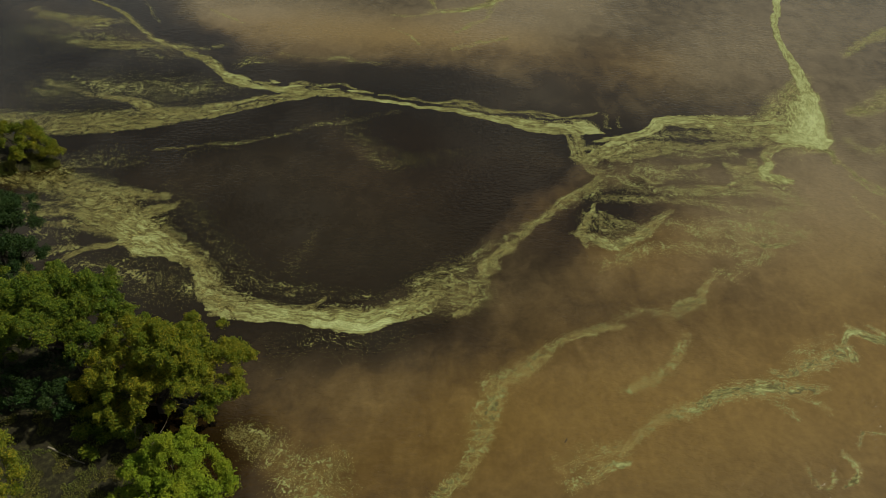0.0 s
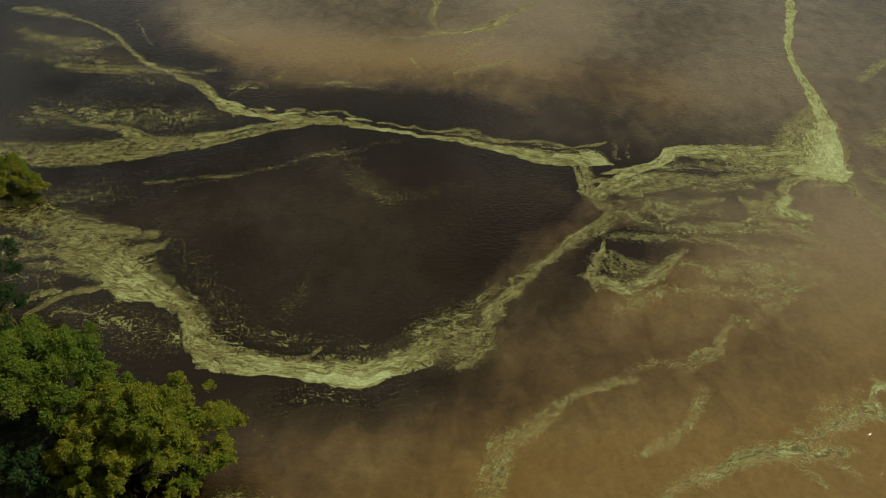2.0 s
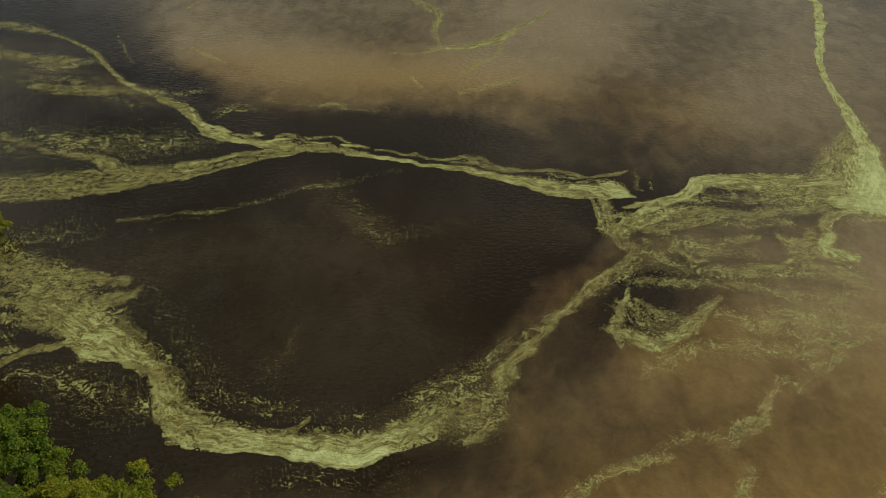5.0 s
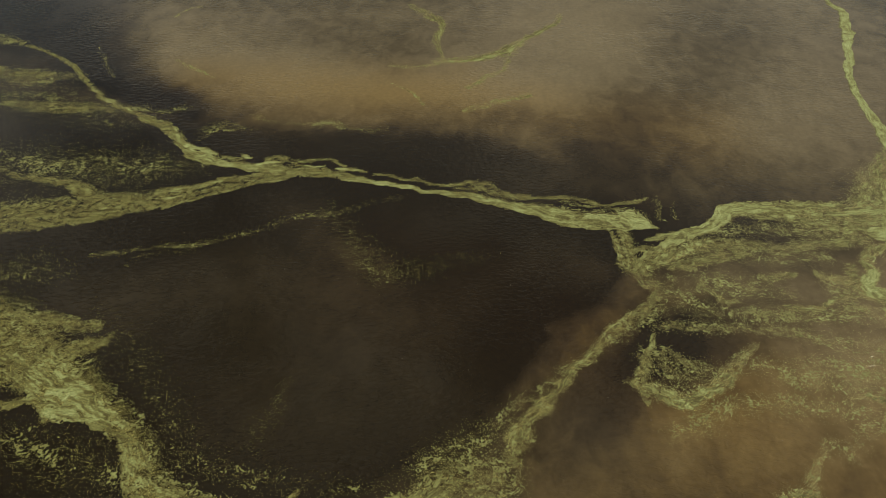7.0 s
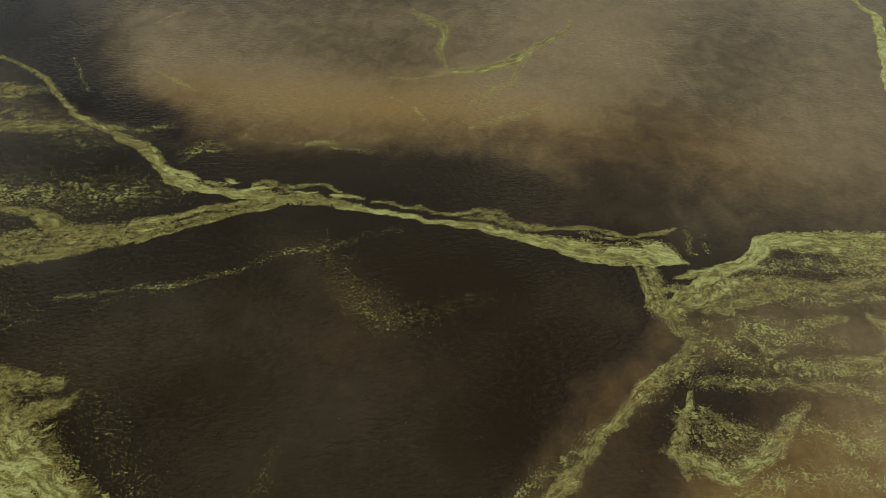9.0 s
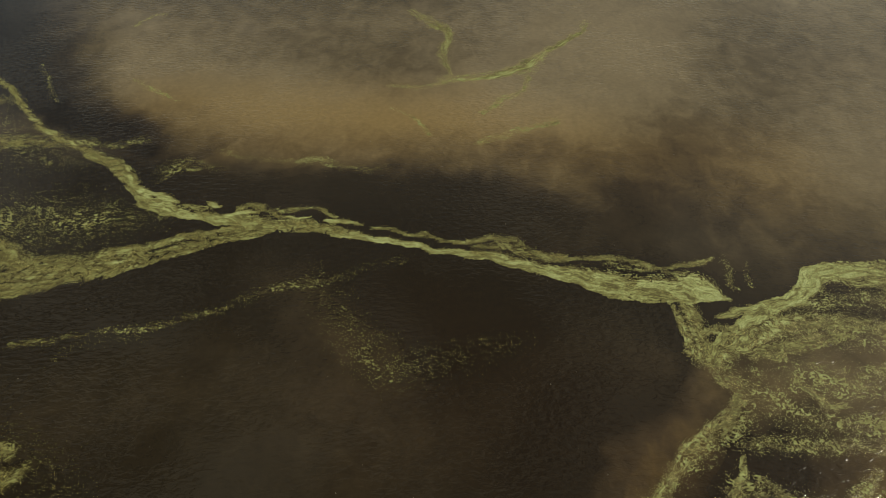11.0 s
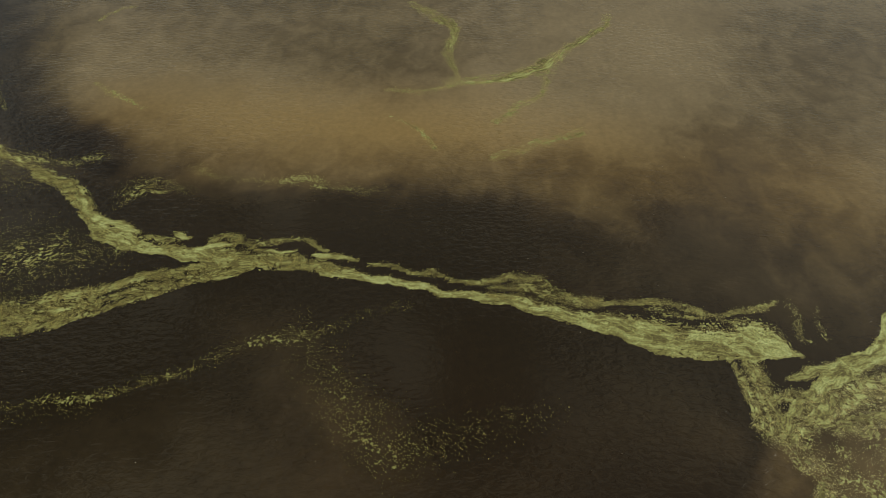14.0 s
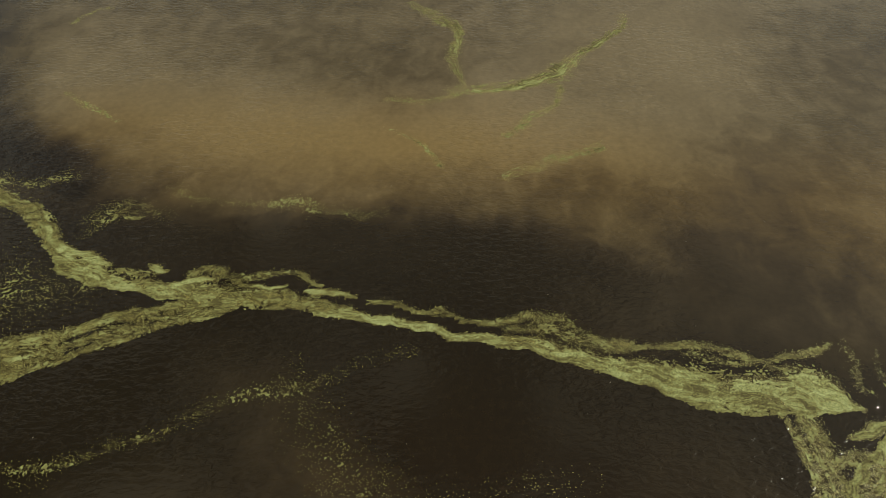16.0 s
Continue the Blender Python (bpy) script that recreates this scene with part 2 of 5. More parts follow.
class Field:
    """Cover of drifting matter on a regular grid, bent by slow eddies so that no edge runs straight."""

    def __init__(self, x0, x1, y0, y1, cell, bend):
        self.xs, self.ys, self.cell = np.arange(x0, x1, cell), np.arange(y0, y1, cell), cell
        self.x, self.y = np.meshgrid(self.xs, self.ys)
        self.wx, self.wy = self.x.copy(), self.y.copy()
        for size, amount, seed in bend:
            self.wx += amount * 2 * (fbm(self.x / size, self.y / size, seed) - 0.5)
            self.wy += amount * 2 * (fbm(self.x / size, self.y / size, seed + 50) - 0.5)
        self.reach = sum(a for _, a, _ in bend) + 0.2
        self.value = np.zeros_like(self.x)
        self.owner = np.full(self.x.shape, -1, np.int16)
        self.along, self.across = np.zeros_like(self.x), np.zeros_like(self.x)

    def add(self, owner, soft_left, soft_right, points):
        line = spline(points, 0.8)
        gone = 13.7 * float(points[0][0])
        for a, b in zip(line[:-1], line[1:]):
            w = max(a[2], b[2]) * (1 + max(soft_left, soft_right)) + self.reach
            i0, i1 = np.searchsorted(self.xs, (min(a[0], b[0]) - w, max(a[0], b[0]) + w))
            j0, j1 = np.searchsorted(self.ys, (min(a[1], b[1]) - w, max(a[1], b[1]) + w))
            if i0 >= i1 or j0 >= j1:
                continue
            x, y = self.wx[j0:j1, i0:i1], self.wy[j0:j1, i0:i1]
            dx, dy = b[0] - a[0], b[1] - a[1]
            ll = max(dx * dx + dy * dy, 1e-6)
            length = math.sqrt(ll)
            u = np.clip(((x - a[0]) * dx + (y - a[1]) * dy) / ll, 0, 1)
            ex, ey = x - a[0] - u * dx, y - a[1] - u * dy
            side = dx * ey - dy * ex
            s = np.hypot(ex, ey) / np.maximum(a[2] + u * (b[2] - a[2]), 0.05)
            soft = np.where(side > 0, soft_left, soft_right)
            v = (a[3] + u * (b[3] - a[3])) * smooth((1 + soft - s) / (2 * soft))
            best = v > self.value[j0:j1, i0:i1]
            self.value[j0:j1, i0:i1] = np.where(best, v, self.value[j0:j1, i0:i1])
            for store, val in ((self.owner, owner), (self.along, gone + u * length), (self.across, side / length)):
                store[j0:j1, i0:i1] = np.where(best, val, store[j0:j1, i0:i1])
            gone += length


def grid_mesh(name, verts, faces, mat, flat=False):
    me = bpy.data.meshes.new(name)
    me.vertices.add(len(verts))
    me.vertices.foreach_set("co", np.asarray(verts, np.float32).ravel())
    me.loops.add(len(faces) * 4)
    me.polygons.add(len(faces))
    me.loops.foreach_set("vertex_index", np.asarray(faces, np.int32).ravel())
    me.polygons.foreach_set("loop_start", np.arange(0, len(faces) * 4, 4, dtype=np.int32))
    me.update(calc_edges=True)
    me.polygons.foreach_set("use_smooth", np.full(len(faces), not flat))
    me.materials.append(mat)
    return me


def quads(rows, cols):
    i = np.arange(rows * cols).reshape(rows, cols)
    return np.stack([i[:-1, :-1], i[:-1, 1:], i[1:, 1:], i[1:, :-1]], -1).reshape(-1, 4)


# ---- silt clouds in the water, some strokes painting haze and sky sheen ----
silt_field = Field(-66, 66, 8, 104, 0.2, [(7.0, 1.3, 3), (2.4, 0.9, 9), (0.9, 0.35, 13)])
clear_field = Field(-66, 66, 8, 104, 0.2, [(7.0, 1.3, 4), (2.2, 0.7, 19)])


def cloud(field, soft_left, soft_right, points):
    """Clouds that overlap thicken each other."""
    before = field.value
    field.value = np.zeros_like(before)
    field.add(0, soft_left, soft_right, points)
    field.value = before + field.value - before * field.value


browner_field = Field(-66, 66, 8, 104, 0.2, [(7.0, 1.3, 5), (2.4, 0.9, 15)])


def browner(soft_left, soft_right, *points):
    """Browner water, where less grey sky sheen is put into the colour."""
    cloud(browner_field, soft_left, soft_right, points)


def silt(soft_left, soft_right, *points):
    cloud(silt_field, soft_left, soft_right, points)


def clear(soft_left, soft_right, *points):
    cloud(clear_field, soft_left, soft_right, points)


silt(1, 0.75, (-38.5, 79.3, 7.7, 0.8), (-26, 76.3, 7.2, 0.85), (-14.2, 72.3, 5.88, 1), (-5.4, 70.7, 5.41, 1), (1.5, 71.4, 5.87, 1), (7.6, 70.7, 4.96, 0.9))
silt(1, 1, (-44.9, 87.5, 9.98, 0.55), (-23, 86.3, 9.94, 0.6), (-1.5, 85.9, 10.01, 0.6), (15, 83.1, 9.61, 0.55))
silt(1, 1, (6.8, 62, 1.5, 0.4), (8.2, 61.5, 1.28, 0.4))
silt(1, 1, (12.3, 61.5, 1.56, 0.1), (17.9, 62.2, 3.4, 0.22), (22.5, 61.3, 4.46, 0.42))
silt(1, 1, (2.9, 56.8, 2.01, 0.08), (12.1, 56.6, 1.7, 0.12), (17.5, 55.9, 2.06, 0.25))
silt(1, 1, (-7.2, 19.8, 3.34, 0.55), (-2.8, 22.1, 4.29, 0.6), (4.1, 22.9, 5.57, 0.75), (12.9, 23.8, 7.32, 0.8), (21.9, 24.7, 9.08, 0.78), (31.5, 26, 10.55, 0.8))
silt(1, 1, (-5.4, 15.5, 3.69, 0.5), (6.7, 16.5, 4.73, 0.6), (19.3, 17.3, 6.51, 0.5), (28.6, 17.3, 8.3, 0.5))
silt(1, 1, (27.5, 34.5, 3.93, 0.75), (36.1, 39.5, 5.63, 0.85))
silt(0.8, 1, (-5.6, 30.7, 1.03, 0.14), (0.3, 32.3, 1.09, 0.2), (5.5, 38.2, 1.11, 0.28), (9.5, 42.6, 0.9, 0.36), (11.7, 45.6, 0.64, 0.32))
silt(1, 1, (23, 63.5, 8.77, 0.5), (30.4, 64.7, 9.17, 0.65), (44.9, 71.1, 12.39, 0.7), (59, 74, 12.46, 0.7))
silt(1, 1, (37.2, 55.3, 6.17, 0.6), (41.5, 50.8, 9.83, 0.75))
silt(1, 1, (-1.2, 51.3, 3.27, 0.03), (5.2, 49.6, 3.69, 0.02), (9.2, 47.1, 1.18, 0.16))
silt(1, 1, (5.7, 31.4, 1.67, 0.4), (9.5, 33.6, 2.44, 0.42), (13.8, 34, 2.6, 0.4), (18.1, 34, 2.64, 0.4))
silt(1, 1, (12.8, 61.1, 4.4, 0.16), (8.9, 62.1, 3.34, 0.18))
silt(1, 1, (13.5, 45, 1.6, 0.35), (17, 46, 1.9, 0.4), (22, 47, 2.0, 0.35))
clear(1, 1, (27.9, 84.6, 4.76, 0.14), (25.7, 76.8, 4.9, 0.2), (21.4, 70.5, 4.21, 0.2), (16.6, 65.8, 3.61, 0.16), (12.4, 62.7, 1.92, 0.12))
# far silt laid on thicker to paint the haze at upper right
silt(1, 1, (14.2, 79.9, 7.68, 0.85), (17.8, 72.9, 10.85, 0.68), (25.6, 72.8, 10.17, 0.75))
silt(1, 1, (17.5, 92.5, 10.87, 0.8), (36.4, 92.2, 13.17, 0.8))
clear(1, 1, (5.2, 33.1, 1.47, 0.05), (8, 36.3, 1.35, 0.16), (11.2, 39.8, 1.44, 0.16), (14.7, 43.1, 1.75, 0.12))
silt(1, 1, (13.1, 35.8, 2.55, 0.5), (21.5, 38.8, 4.04, 0.75), (31.3, 42.1, 4.74, 0.85))
silt(1, 1, (15.2, 45.5, 2.45, 0.3), (23.9, 46.2, 3.13, 0.42), (33.2, 46.3, 3.81, 0.6))
clear(1, 1, (-9.1, 28, 1.85, 0.2), (-4.9, 27.5, 1.4, 0.2), (-0.9, 28.5, 0.95, 0.1))
silt(1, 1, (-12, 24, 2.55, 0.35), (-9.3, 24.4, 2.94, 0.4), (-5.7, 24, 2.45, 0.42))
# no silt here: grey sky sheen on the pool, painted as a faint cloud
silt(1, 1, (-14.5, 38.7, 2.76, 0.02), (-10.3, 38, 3.88, 0.1), (-5.5, 38.8, 3.89, 0.11), (-1.1, 36, 2.52, 0.08))
silt(1, 1, (-23.4, 44.6, 2.19, 0.12), (-20.4, 44.6, 2.6, 0.14), (-14.7, 45.6, 2.93, 0.14), (-7.9, 45, 2.75, 0.16), (-2.9, 43.6, 1.84, 0.08), (6, 48.8, 1.17, 0.02))
clear(1, 1, (6.5, 60.5, 2.2, 0.12), (11, 60, 3, 0.2), (16, 59, 3.2, 0.24), (22, 58.5, 3, 0.16))
silt(1, 1, (-17.1, 66.9, 1.65, 0.22), (-12.2, 66.1, 1.88, 0.32), (-5.3, 65.5, 1.87, 0.35), (0.9, 64.5, 1.83, 0.32), (6.2, 63, 1.78, 0.36))
silt(1, 1, (-6, 85, 8, 0.3), (5, 80, 8, 0.35), (11, 74, 6, 0.25))
silt(1, 1, (-18.4, 62.4, 1.63, 0.05), (-11, 61.9, 2.02, 0.06), (0.6, 60.9, 2.39, 0.06), (8.9, 59.6, 2.34, 0.1))
silt(1, 1, (3.1, 32.1, 1.81, 0.25), (5.7, 34.9, 1.86, 0.28), (8.6, 38.5, 1.93, 0.28))
# hue differs by place to stand in for sky reflection growing with distance
browner(1, 1, (-15.2, 18, 7, 0.8), (0.6, 19.8, 7.99, 1), (16.1, 23, 10.11, 1), (33.3, 26.1, 12.51, 1))
browner(1, 1, (-4.1, 47.1, 5.53, 0.5), (6.2, 42.7, 5.09, 0.8), (14.6, 37.4, 4.57, 0.8))
browner(1, 1, (-22.6, 71.3, 4.43, 0.5), (-5.4, 69.3, 4.83, 0.65), (4.3, 67, 4.61, 0.55), (19.1, 63.5, 4.83, 0.5))
# greyish reflection patches on dark water, put into the colour as silt
silt(1, 1, (-12.9, 54.6, 1.22, 0.08), (-10.3, 52.3, 1.72, 0.16), (-8.4, 50.2, 1.83, 0.18), (-6.9, 47.9, 1.41, 0.18))
clear(1, 0.7, (-54.9, 93.1, 9, 0.95), (-47.2, 87.4, 7.4, 0.95), (-36.7, 77.7, 4.6, 0.9), (-28.4, 70.6, 2.1, 0.65), (-22.7, 66.2, 1.08, 0.4))

# ---- the lake: one sheet to the horizon ----
def lake():
    f = silt_field
    cloud = np.clip(f.value - clear_field.value, 0, 1)
    far = np.array([120, 250, 600, 1500, 3500.0])
    xs = np.concatenate([-far[::-1], f.xs, far])
    ys = np.concatenate([-far[::-1], f.ys, far])
    gx, gy = np.meshgrid(xs, ys)
    val = np.full(gx.shape, 0.35)
    k = len(far)
    val[k:-k, k:-k] = cloud
    me = grid_mesh("water", np.stack([gx, gy, 0 * gx], -1).reshape(-1, 3), quads(*gx.shape), WATER)
    a = me.attributes.new("silt", 'FLOAT', 'POINT')
    a.data.foreach_set("value", val.astype(np.float32).ravel())
    browner_at = np.zeros(gx.shape)
    browner_at[k:-k, k:-k] = browner_field.value
    a = me.attributes.new("browner", 'FLOAT', 'POINT')
    a.data.foreach_set("value", browner_at.astype(np.float32).ravel())
    film = np.zeros(gx.shape)
    film[k:-k, k:-k] = film_field.value
    a = me.attributes.new("film", 'FLOAT', 'POINT')
    a.data.foreach_set("value", film.astype(np.float32).ravel())
    return tagged(new("water", me), "dark lake water with clouds of brown silt", "water", kind="structure")


# ---- algae drifting on the lake ----
CELL = 0.046
BEND = [(3.0, 0.32, 21), (1.1, 0.25, 31), (0.42, 0.085, 41)]
cover = Field(-60, 60, 13, 96, CELL, BEND)
film_field = Field(-66, 66, 8, 104, 0.2, BEND)
KINDS = []


def algae(kind, soft_left, soft_right, *points):
    if kind not in KINDS:
        KINDS.append(kind)
    cover.add(KINDS.index(kind), soft_left, soft_right, points)
    # loose cells spread a little further than the mat
    sharp = min(soft_left, soft_right) < 0.2
    thin = 0.7 if kind in ("flecks", "sprinkle", "speckle", "haze") else 1
    film_field.add(0, soft_left * 1.4 if soft_left > 0.3 else soft_left, soft_right * 1.4 if soft_right > 0.3 else soft_right,
                   [(x, y, w * (0.8 if sharp else 1), c * thin) for x, y, w, c in points])


# far end of the long streak
algae("main", 0.6, 0.3, (-43, 78.9, 0.22, 0.66), (-37.4, 75.4, 0.24, 0.81), (-33.4, 70.6, 0.26, 0.85), (-30.6, 68, 0.29, 0.85), (-27.6, 66.2, 0.32, 0.81), (-25.4, 64.9, 0.36, 0.81))
algae("main", 0.45, 0.08, (-27, 65.6, 0.61, 0.8), (-25.1, 64.6, 0.72, 0.82), (-23.3, 62.8, 0.59, 0.85), (-21.8, 61.1, 0.55, 0.88), (-20.5, 60.1, 0.71, 0.95), (-18.9, 59.4, 0.5, 0.95), (-17.4, 59, 0.51, 0.95), (-16, 58.7, 0.5, 0.95), (-14.6, 58.5, 0.73, 0.85), (-13.2, 58.3, 0.9, 0.8), (-11.8, 58.1, 0.75, 0.85), (-10.4, 58, 0.67, 0.85), (-9.1, 57.7, 0.43, 0.85), (-7.7, 57.3, 0.43, 0.95), (-6.4, 56.9, 0.33, 1), (-5, 56.5, 0.26, 1), (-3.7, 56.2, 0.26, 1), (-2.4, 55.8, 0.29, 1), (-1.2, 55.5, 0.33, 1), (0.1, 55.4, 0.4, 0.9), (1.4, 55.2, 0.43, 0.9), (2.5, 54.7, 0.48, 0.95), (3.7, 54.3, 0.55, 0.95), (4.9, 54, 0.65, 0.95), (6.1, 53.7, 0.75, 1), (7.2, 53.3, 0.96, 1), (8.3, 52.9, 1.12, 0.95), (9.4, 52.5, 1.1, 0.92), (10.6, 52.4, 1, 0.95), (11.9, 52.6, 1.09, 0.95), (13.1, 52.7, 1.06, 1), (13.9, 52.2, 0.46, 1), (14.8, 51.8, 0.09, 0.8))
algae("raft a", 0.3, 0.3, (-23.6, 63.3, 0.13, 1), (-23, 62.4, 0.3, 1.03), (-22.2, 61.8, 0.32, 1.03), (-21.1, 61.5, 0.21, 1), (-20.4, 61.2, 0.1, 0.92))
algae("raft b", 0.3, 0.3, (-21.1, 61, 0.18, 1), (-20.4, 60.9, 0.28, 1.03), (-19.8, 60.7, 0.21, 1.03), (-19.4, 60.6, 0.11, 0.92))
algae("raft c", 0.3, 0.3, (-20.4, 60.4, 0.1, 1), (-20.2, 60.4, 0.15, 1.03), (-20, 60.4, 0.12, 1))
algae("raft d", 0.3, 0.3, (-9.3, 58.6, 0.1, 1), (-8.8, 58.5, 0.24, 1.03), (-8.1, 58.4, 0.21, 1.03), (-7, 58.2, 0.07, 0.92))
algae("raft e", 0.3, 0.3, (-17.5, 59.3, 0.1, 0.92), (-16.3, 59, 0.18, 1), (-15, 59.2, 0.19, 1), (-14.2, 59.5, 0.12, 0.92), (-13.7, 59.6, 0.12, 0.9))
algae("raft f", 0.3, 0.3, (-12.5, 59.3, 0.1, 0.92), (-11.5, 58.7, 0.13, 1), (-10.8, 58.7, 0.11, 1), (-10.4, 58.9, 0.07, 0.92))
algae("raft g", 0.3, 0.3, (-17.5, 60.6, 0.08, 0.9), (-17.1, 60.3, 0.24, 0.92), (-16.7, 60, 0.21, 1), (-16.6, 59.9, 0.11, 0.92))
algae("fringe", 0.6, 0.4, (-19.2, 60.4, 0.16, 0.5), (-17.9, 59.9, 0.23, 0.6), (-17, 59.7, 0.21, 0.5))
algae("fringe", 0.5, 0.5, (-15, 59.7, 0.31, 0.6), (-14.4, 60.1, 0.36, 0.75), (-13.5, 60.1, 0.32, 0.7), (-12.8, 59.7, 0.28, 0.55), (-11.6, 59.6, 0.26, 0.5), (-10.7, 59.7, 0.15, 0.6), (-9.6, 59.5, 0.14, 0.75), (-8.8, 59, 0.13, 0.8))
algae("fringe", 0.7, 0.3, (-6.4, 58, 0.1, 0.5), (-5.3, 57.8, 0.17, 0.7), (-4.5, 57.4, 0.13, 0.8), (-3.5, 57.1, 0.17, 0.85), (-2.4, 57.1, 0.17, 0.8), (-1.6, 56.7, 0.16, 0.7), (-0.6, 56.5, 0.2, 0.75), (0.3, 56.7, 0.23, 0.75), (1.4, 56.8, 0.27, 0.65), (2.3, 56.5, 0.27, 0.7), (3.3, 56.1, 0.2, 0.6), (4.2, 55.6, 0.16, 0.7), (4.7, 55.4, 0.23, 0.8), (5.7, 55.4, 0.16, 0.7))
algae("fringe", 0.5, 0.35, (4.8, 55.2, 0.22, 0.7), (5.9, 55.1, 0.19, 0.75), (6.9, 55.2, 0.21, 0.8), (8, 55.2, 0.25, 0.75), (9.2, 55.1, 0.19, 0.6), (10.2, 54.8, 0.23, 0.75), (10.8, 54.4, 0.2, 0.85), (11.6, 54.2, 0.14, 0.7), (12.5, 54.5, 0.17, 0.8), (13.4, 54.6, 0.18, 0.65), (14.1, 54.7, 0.23, 0.9), (14.6, 54.8, 0.11, 0.7))
algae("fringe", 0.7, 0.7, (0.1, 56.1, 0.26, 0.5), (1.4, 56.1, 0.33, 0.55), (2.9, 55.6, 0.29, 0.55), (4.4, 55.1, 0.22, 0.5))
algae("fringe", 0.8, 0.8, (8, 54.7, 0.19, 0.45), (9.5, 54.3, 0.19, 0.5), (11.1, 53.9, 0.12, 0.5), (12.8, 53.8, 0.15, 0.5))
algae("fringe", 0.7, 0.7, (15.2, 55.1, 0.12, 0.3), (15.2, 54.4, 0.14, 0.4), (15.1, 53.5, 0.16, 0.45), (15.1, 52.7, 0.16, 0.5), (15.5, 52.6, 0.09, 0.5))
algae("fringe", 0.7, 0.7, (16.2, 54.5, 0.11, 0.3), (16.1, 53.6, 0.15, 0.35), (16.3, 53, 0.16, 0.4))
algae("arm", 0.4, 0.4, (-12.6, 57.9, 0.14, 0.75), (-15.7, 57.6, 0.32, 0.78), (-17.4, 57.2, 0.32, 0.78), (-19.3, 56.6, 0.32, 0.8), (-20.9, 56.2, 0.35, 0.85), (-22.7, 55.7, 0.34, 0.88))
algae("arm", 0.4, 0.4, (-12.5, 57.6, 0.11, 0.8), (-15.5, 57.1, 0.25, 0.72), (-17.9, 56.3, 0.24, 0.75), (-20.2, 55.5, 0.27, 0.8), (-22.4, 54.9, 0.33, 0.85))
algae("arm", 0.1, 0.5, (-12.5, 57.5, 0.11, 0.8), (-14, 57.2, 0.25, 0.75), (-15.4, 56.7, 0.32, 0.72), (-17.7, 55.8, 0.35, 0.7), (-19.9, 54.7, 0.27, 0.75), (-21.9, 53.8, 0.23, 0.85))
algae("neck", 0.5, 0.12, (11.2, 51.5, 0.17, 0.9), (11.4, 50.7, 0.27, 0.85), (11.5, 49.8, 0.35, 0.8), (11.6, 48.9, 0.32, 0.85), (11.4, 47.9, 0.39, 0.8))
algae("neck", 0.5, 0.5, (12.3, 51.7, 0.46, 0.9), (12.2, 50.8, 0.45, 0.85), (12.2, 49.8, 0.54, 0.8), (12.2, 48.9, 0.58, 0.75), (12.2, 47.7, 0.64, 0.7))
algae("neck", 0.3, 0.3, (13.5, 50.3, 0.17, 0.85), (14.2, 50.6, 0.25, 0.95), (15.2, 51, 0.35, 1), (16.6, 51.4, 0.36, 1))
algae("neck", 0.5, 0.6, (12.5, 49, 0.2, 0.7), (13.4, 49.3, 0.33, 0.75), (14.6, 49.6, 0.34, 0.75), (15.9, 50, 0.3, 0.7))
algae("bank", 0.15, 0.5, (12.5, 47.3, 0.45, 0.8), (13.8, 48.8, 0.48, 0.9), (15.1, 50, 0.52, 0.95), (16.6, 51.1, 0.64, 1), (18.8, 52.2, 0.64, 1), (20, 53.3, 0.77, 1), (21.8, 53.7, 0.92, 0.95), (24.4, 53.5, 1.22, 0.9), (27.4, 53.2, 1.49, 0.85), (31.1, 53.2, 1.66, 0.9))
algae("bank", 0.6, 0.6, (12.9, 47.8, 0.55, 0.8), (14.4, 48.6, 0.63, 0.85), (16, 49.5, 0.75, 0.85), (17.9, 50, 0.83, 0.8), (19.9, 49.9, 0.69, 0.75), (22.8, 49.5, 0.58, 0.7), (26, 50.1, 0.64, 0.65), (29.2, 50.6, 0.65, 0.7))
algae("bank", 0.7, 0.7, (18.1, 51.1, 0.67, 0.4), (21.3, 51.7, 0.7, 0.35), (23.8, 51.5, 0.8, 0.5), (26.4, 51.5, 0.88, 0.75), (30, 51.5, 1.06, 0.85))
algae("bank", 0.6, 0.5, (15, 48, 0.62, 0.7), (16.5, 48.2, 0.61, 0.72), (18.4, 48.8, 0.54, 0.7), (20.2, 49.2, 0.47, 0.6))
algae("bank", 0.8, 0.8, (25.6, 52.2, 0.75, 0.7), (27.5, 51.9, 0.74, 0.75), (29.5, 51.5, 0.93, 0.8))
algae("bank", 0.8, 0.8, (19.6, 48.8, 0.68, 0.4), (22.5, 48.5, 0.66, 0.35), (25.6, 48.7, 0.64, 0.4))
algae("bulb", 0.12, 0.3, (42.6, 94.5, 0.36, 0.9), (41.8, 89.5, 0.38, 0.95), (42.4, 86.1, 0.54, 1.04), (40, 79.6, 0.51, 1.04), (37.5, 73.4, 0.43, 1.04), (36.5, 67.4, 0.46, 1.04), (36.3, 63.9, 0.61, 1.04), (36, 60.5, 0.79, 1.04), (35.3, 57.4, 0.87, 1.07), (34.5, 54.3, 1.03, 1.1), (33.6, 51.6, 1.11, 1.1), (33.3, 50.3, 0.97, 1.08))
algae("bulb", 0.3, 0.9, (35.3, 58.3, 1.38, 0.99), (34, 55.9, 1.98, 1.04), (33.1, 53.3, 2.4, 1.06), (32.5, 51.6, 2.46, 1.07))
algae("bulb", 0.2, 0.15, (30.1, 51, 0.88, 1.04), (31.8, 50.9, 0.98, 1.07), (33.9, 50.8, 0.98, 1.08))
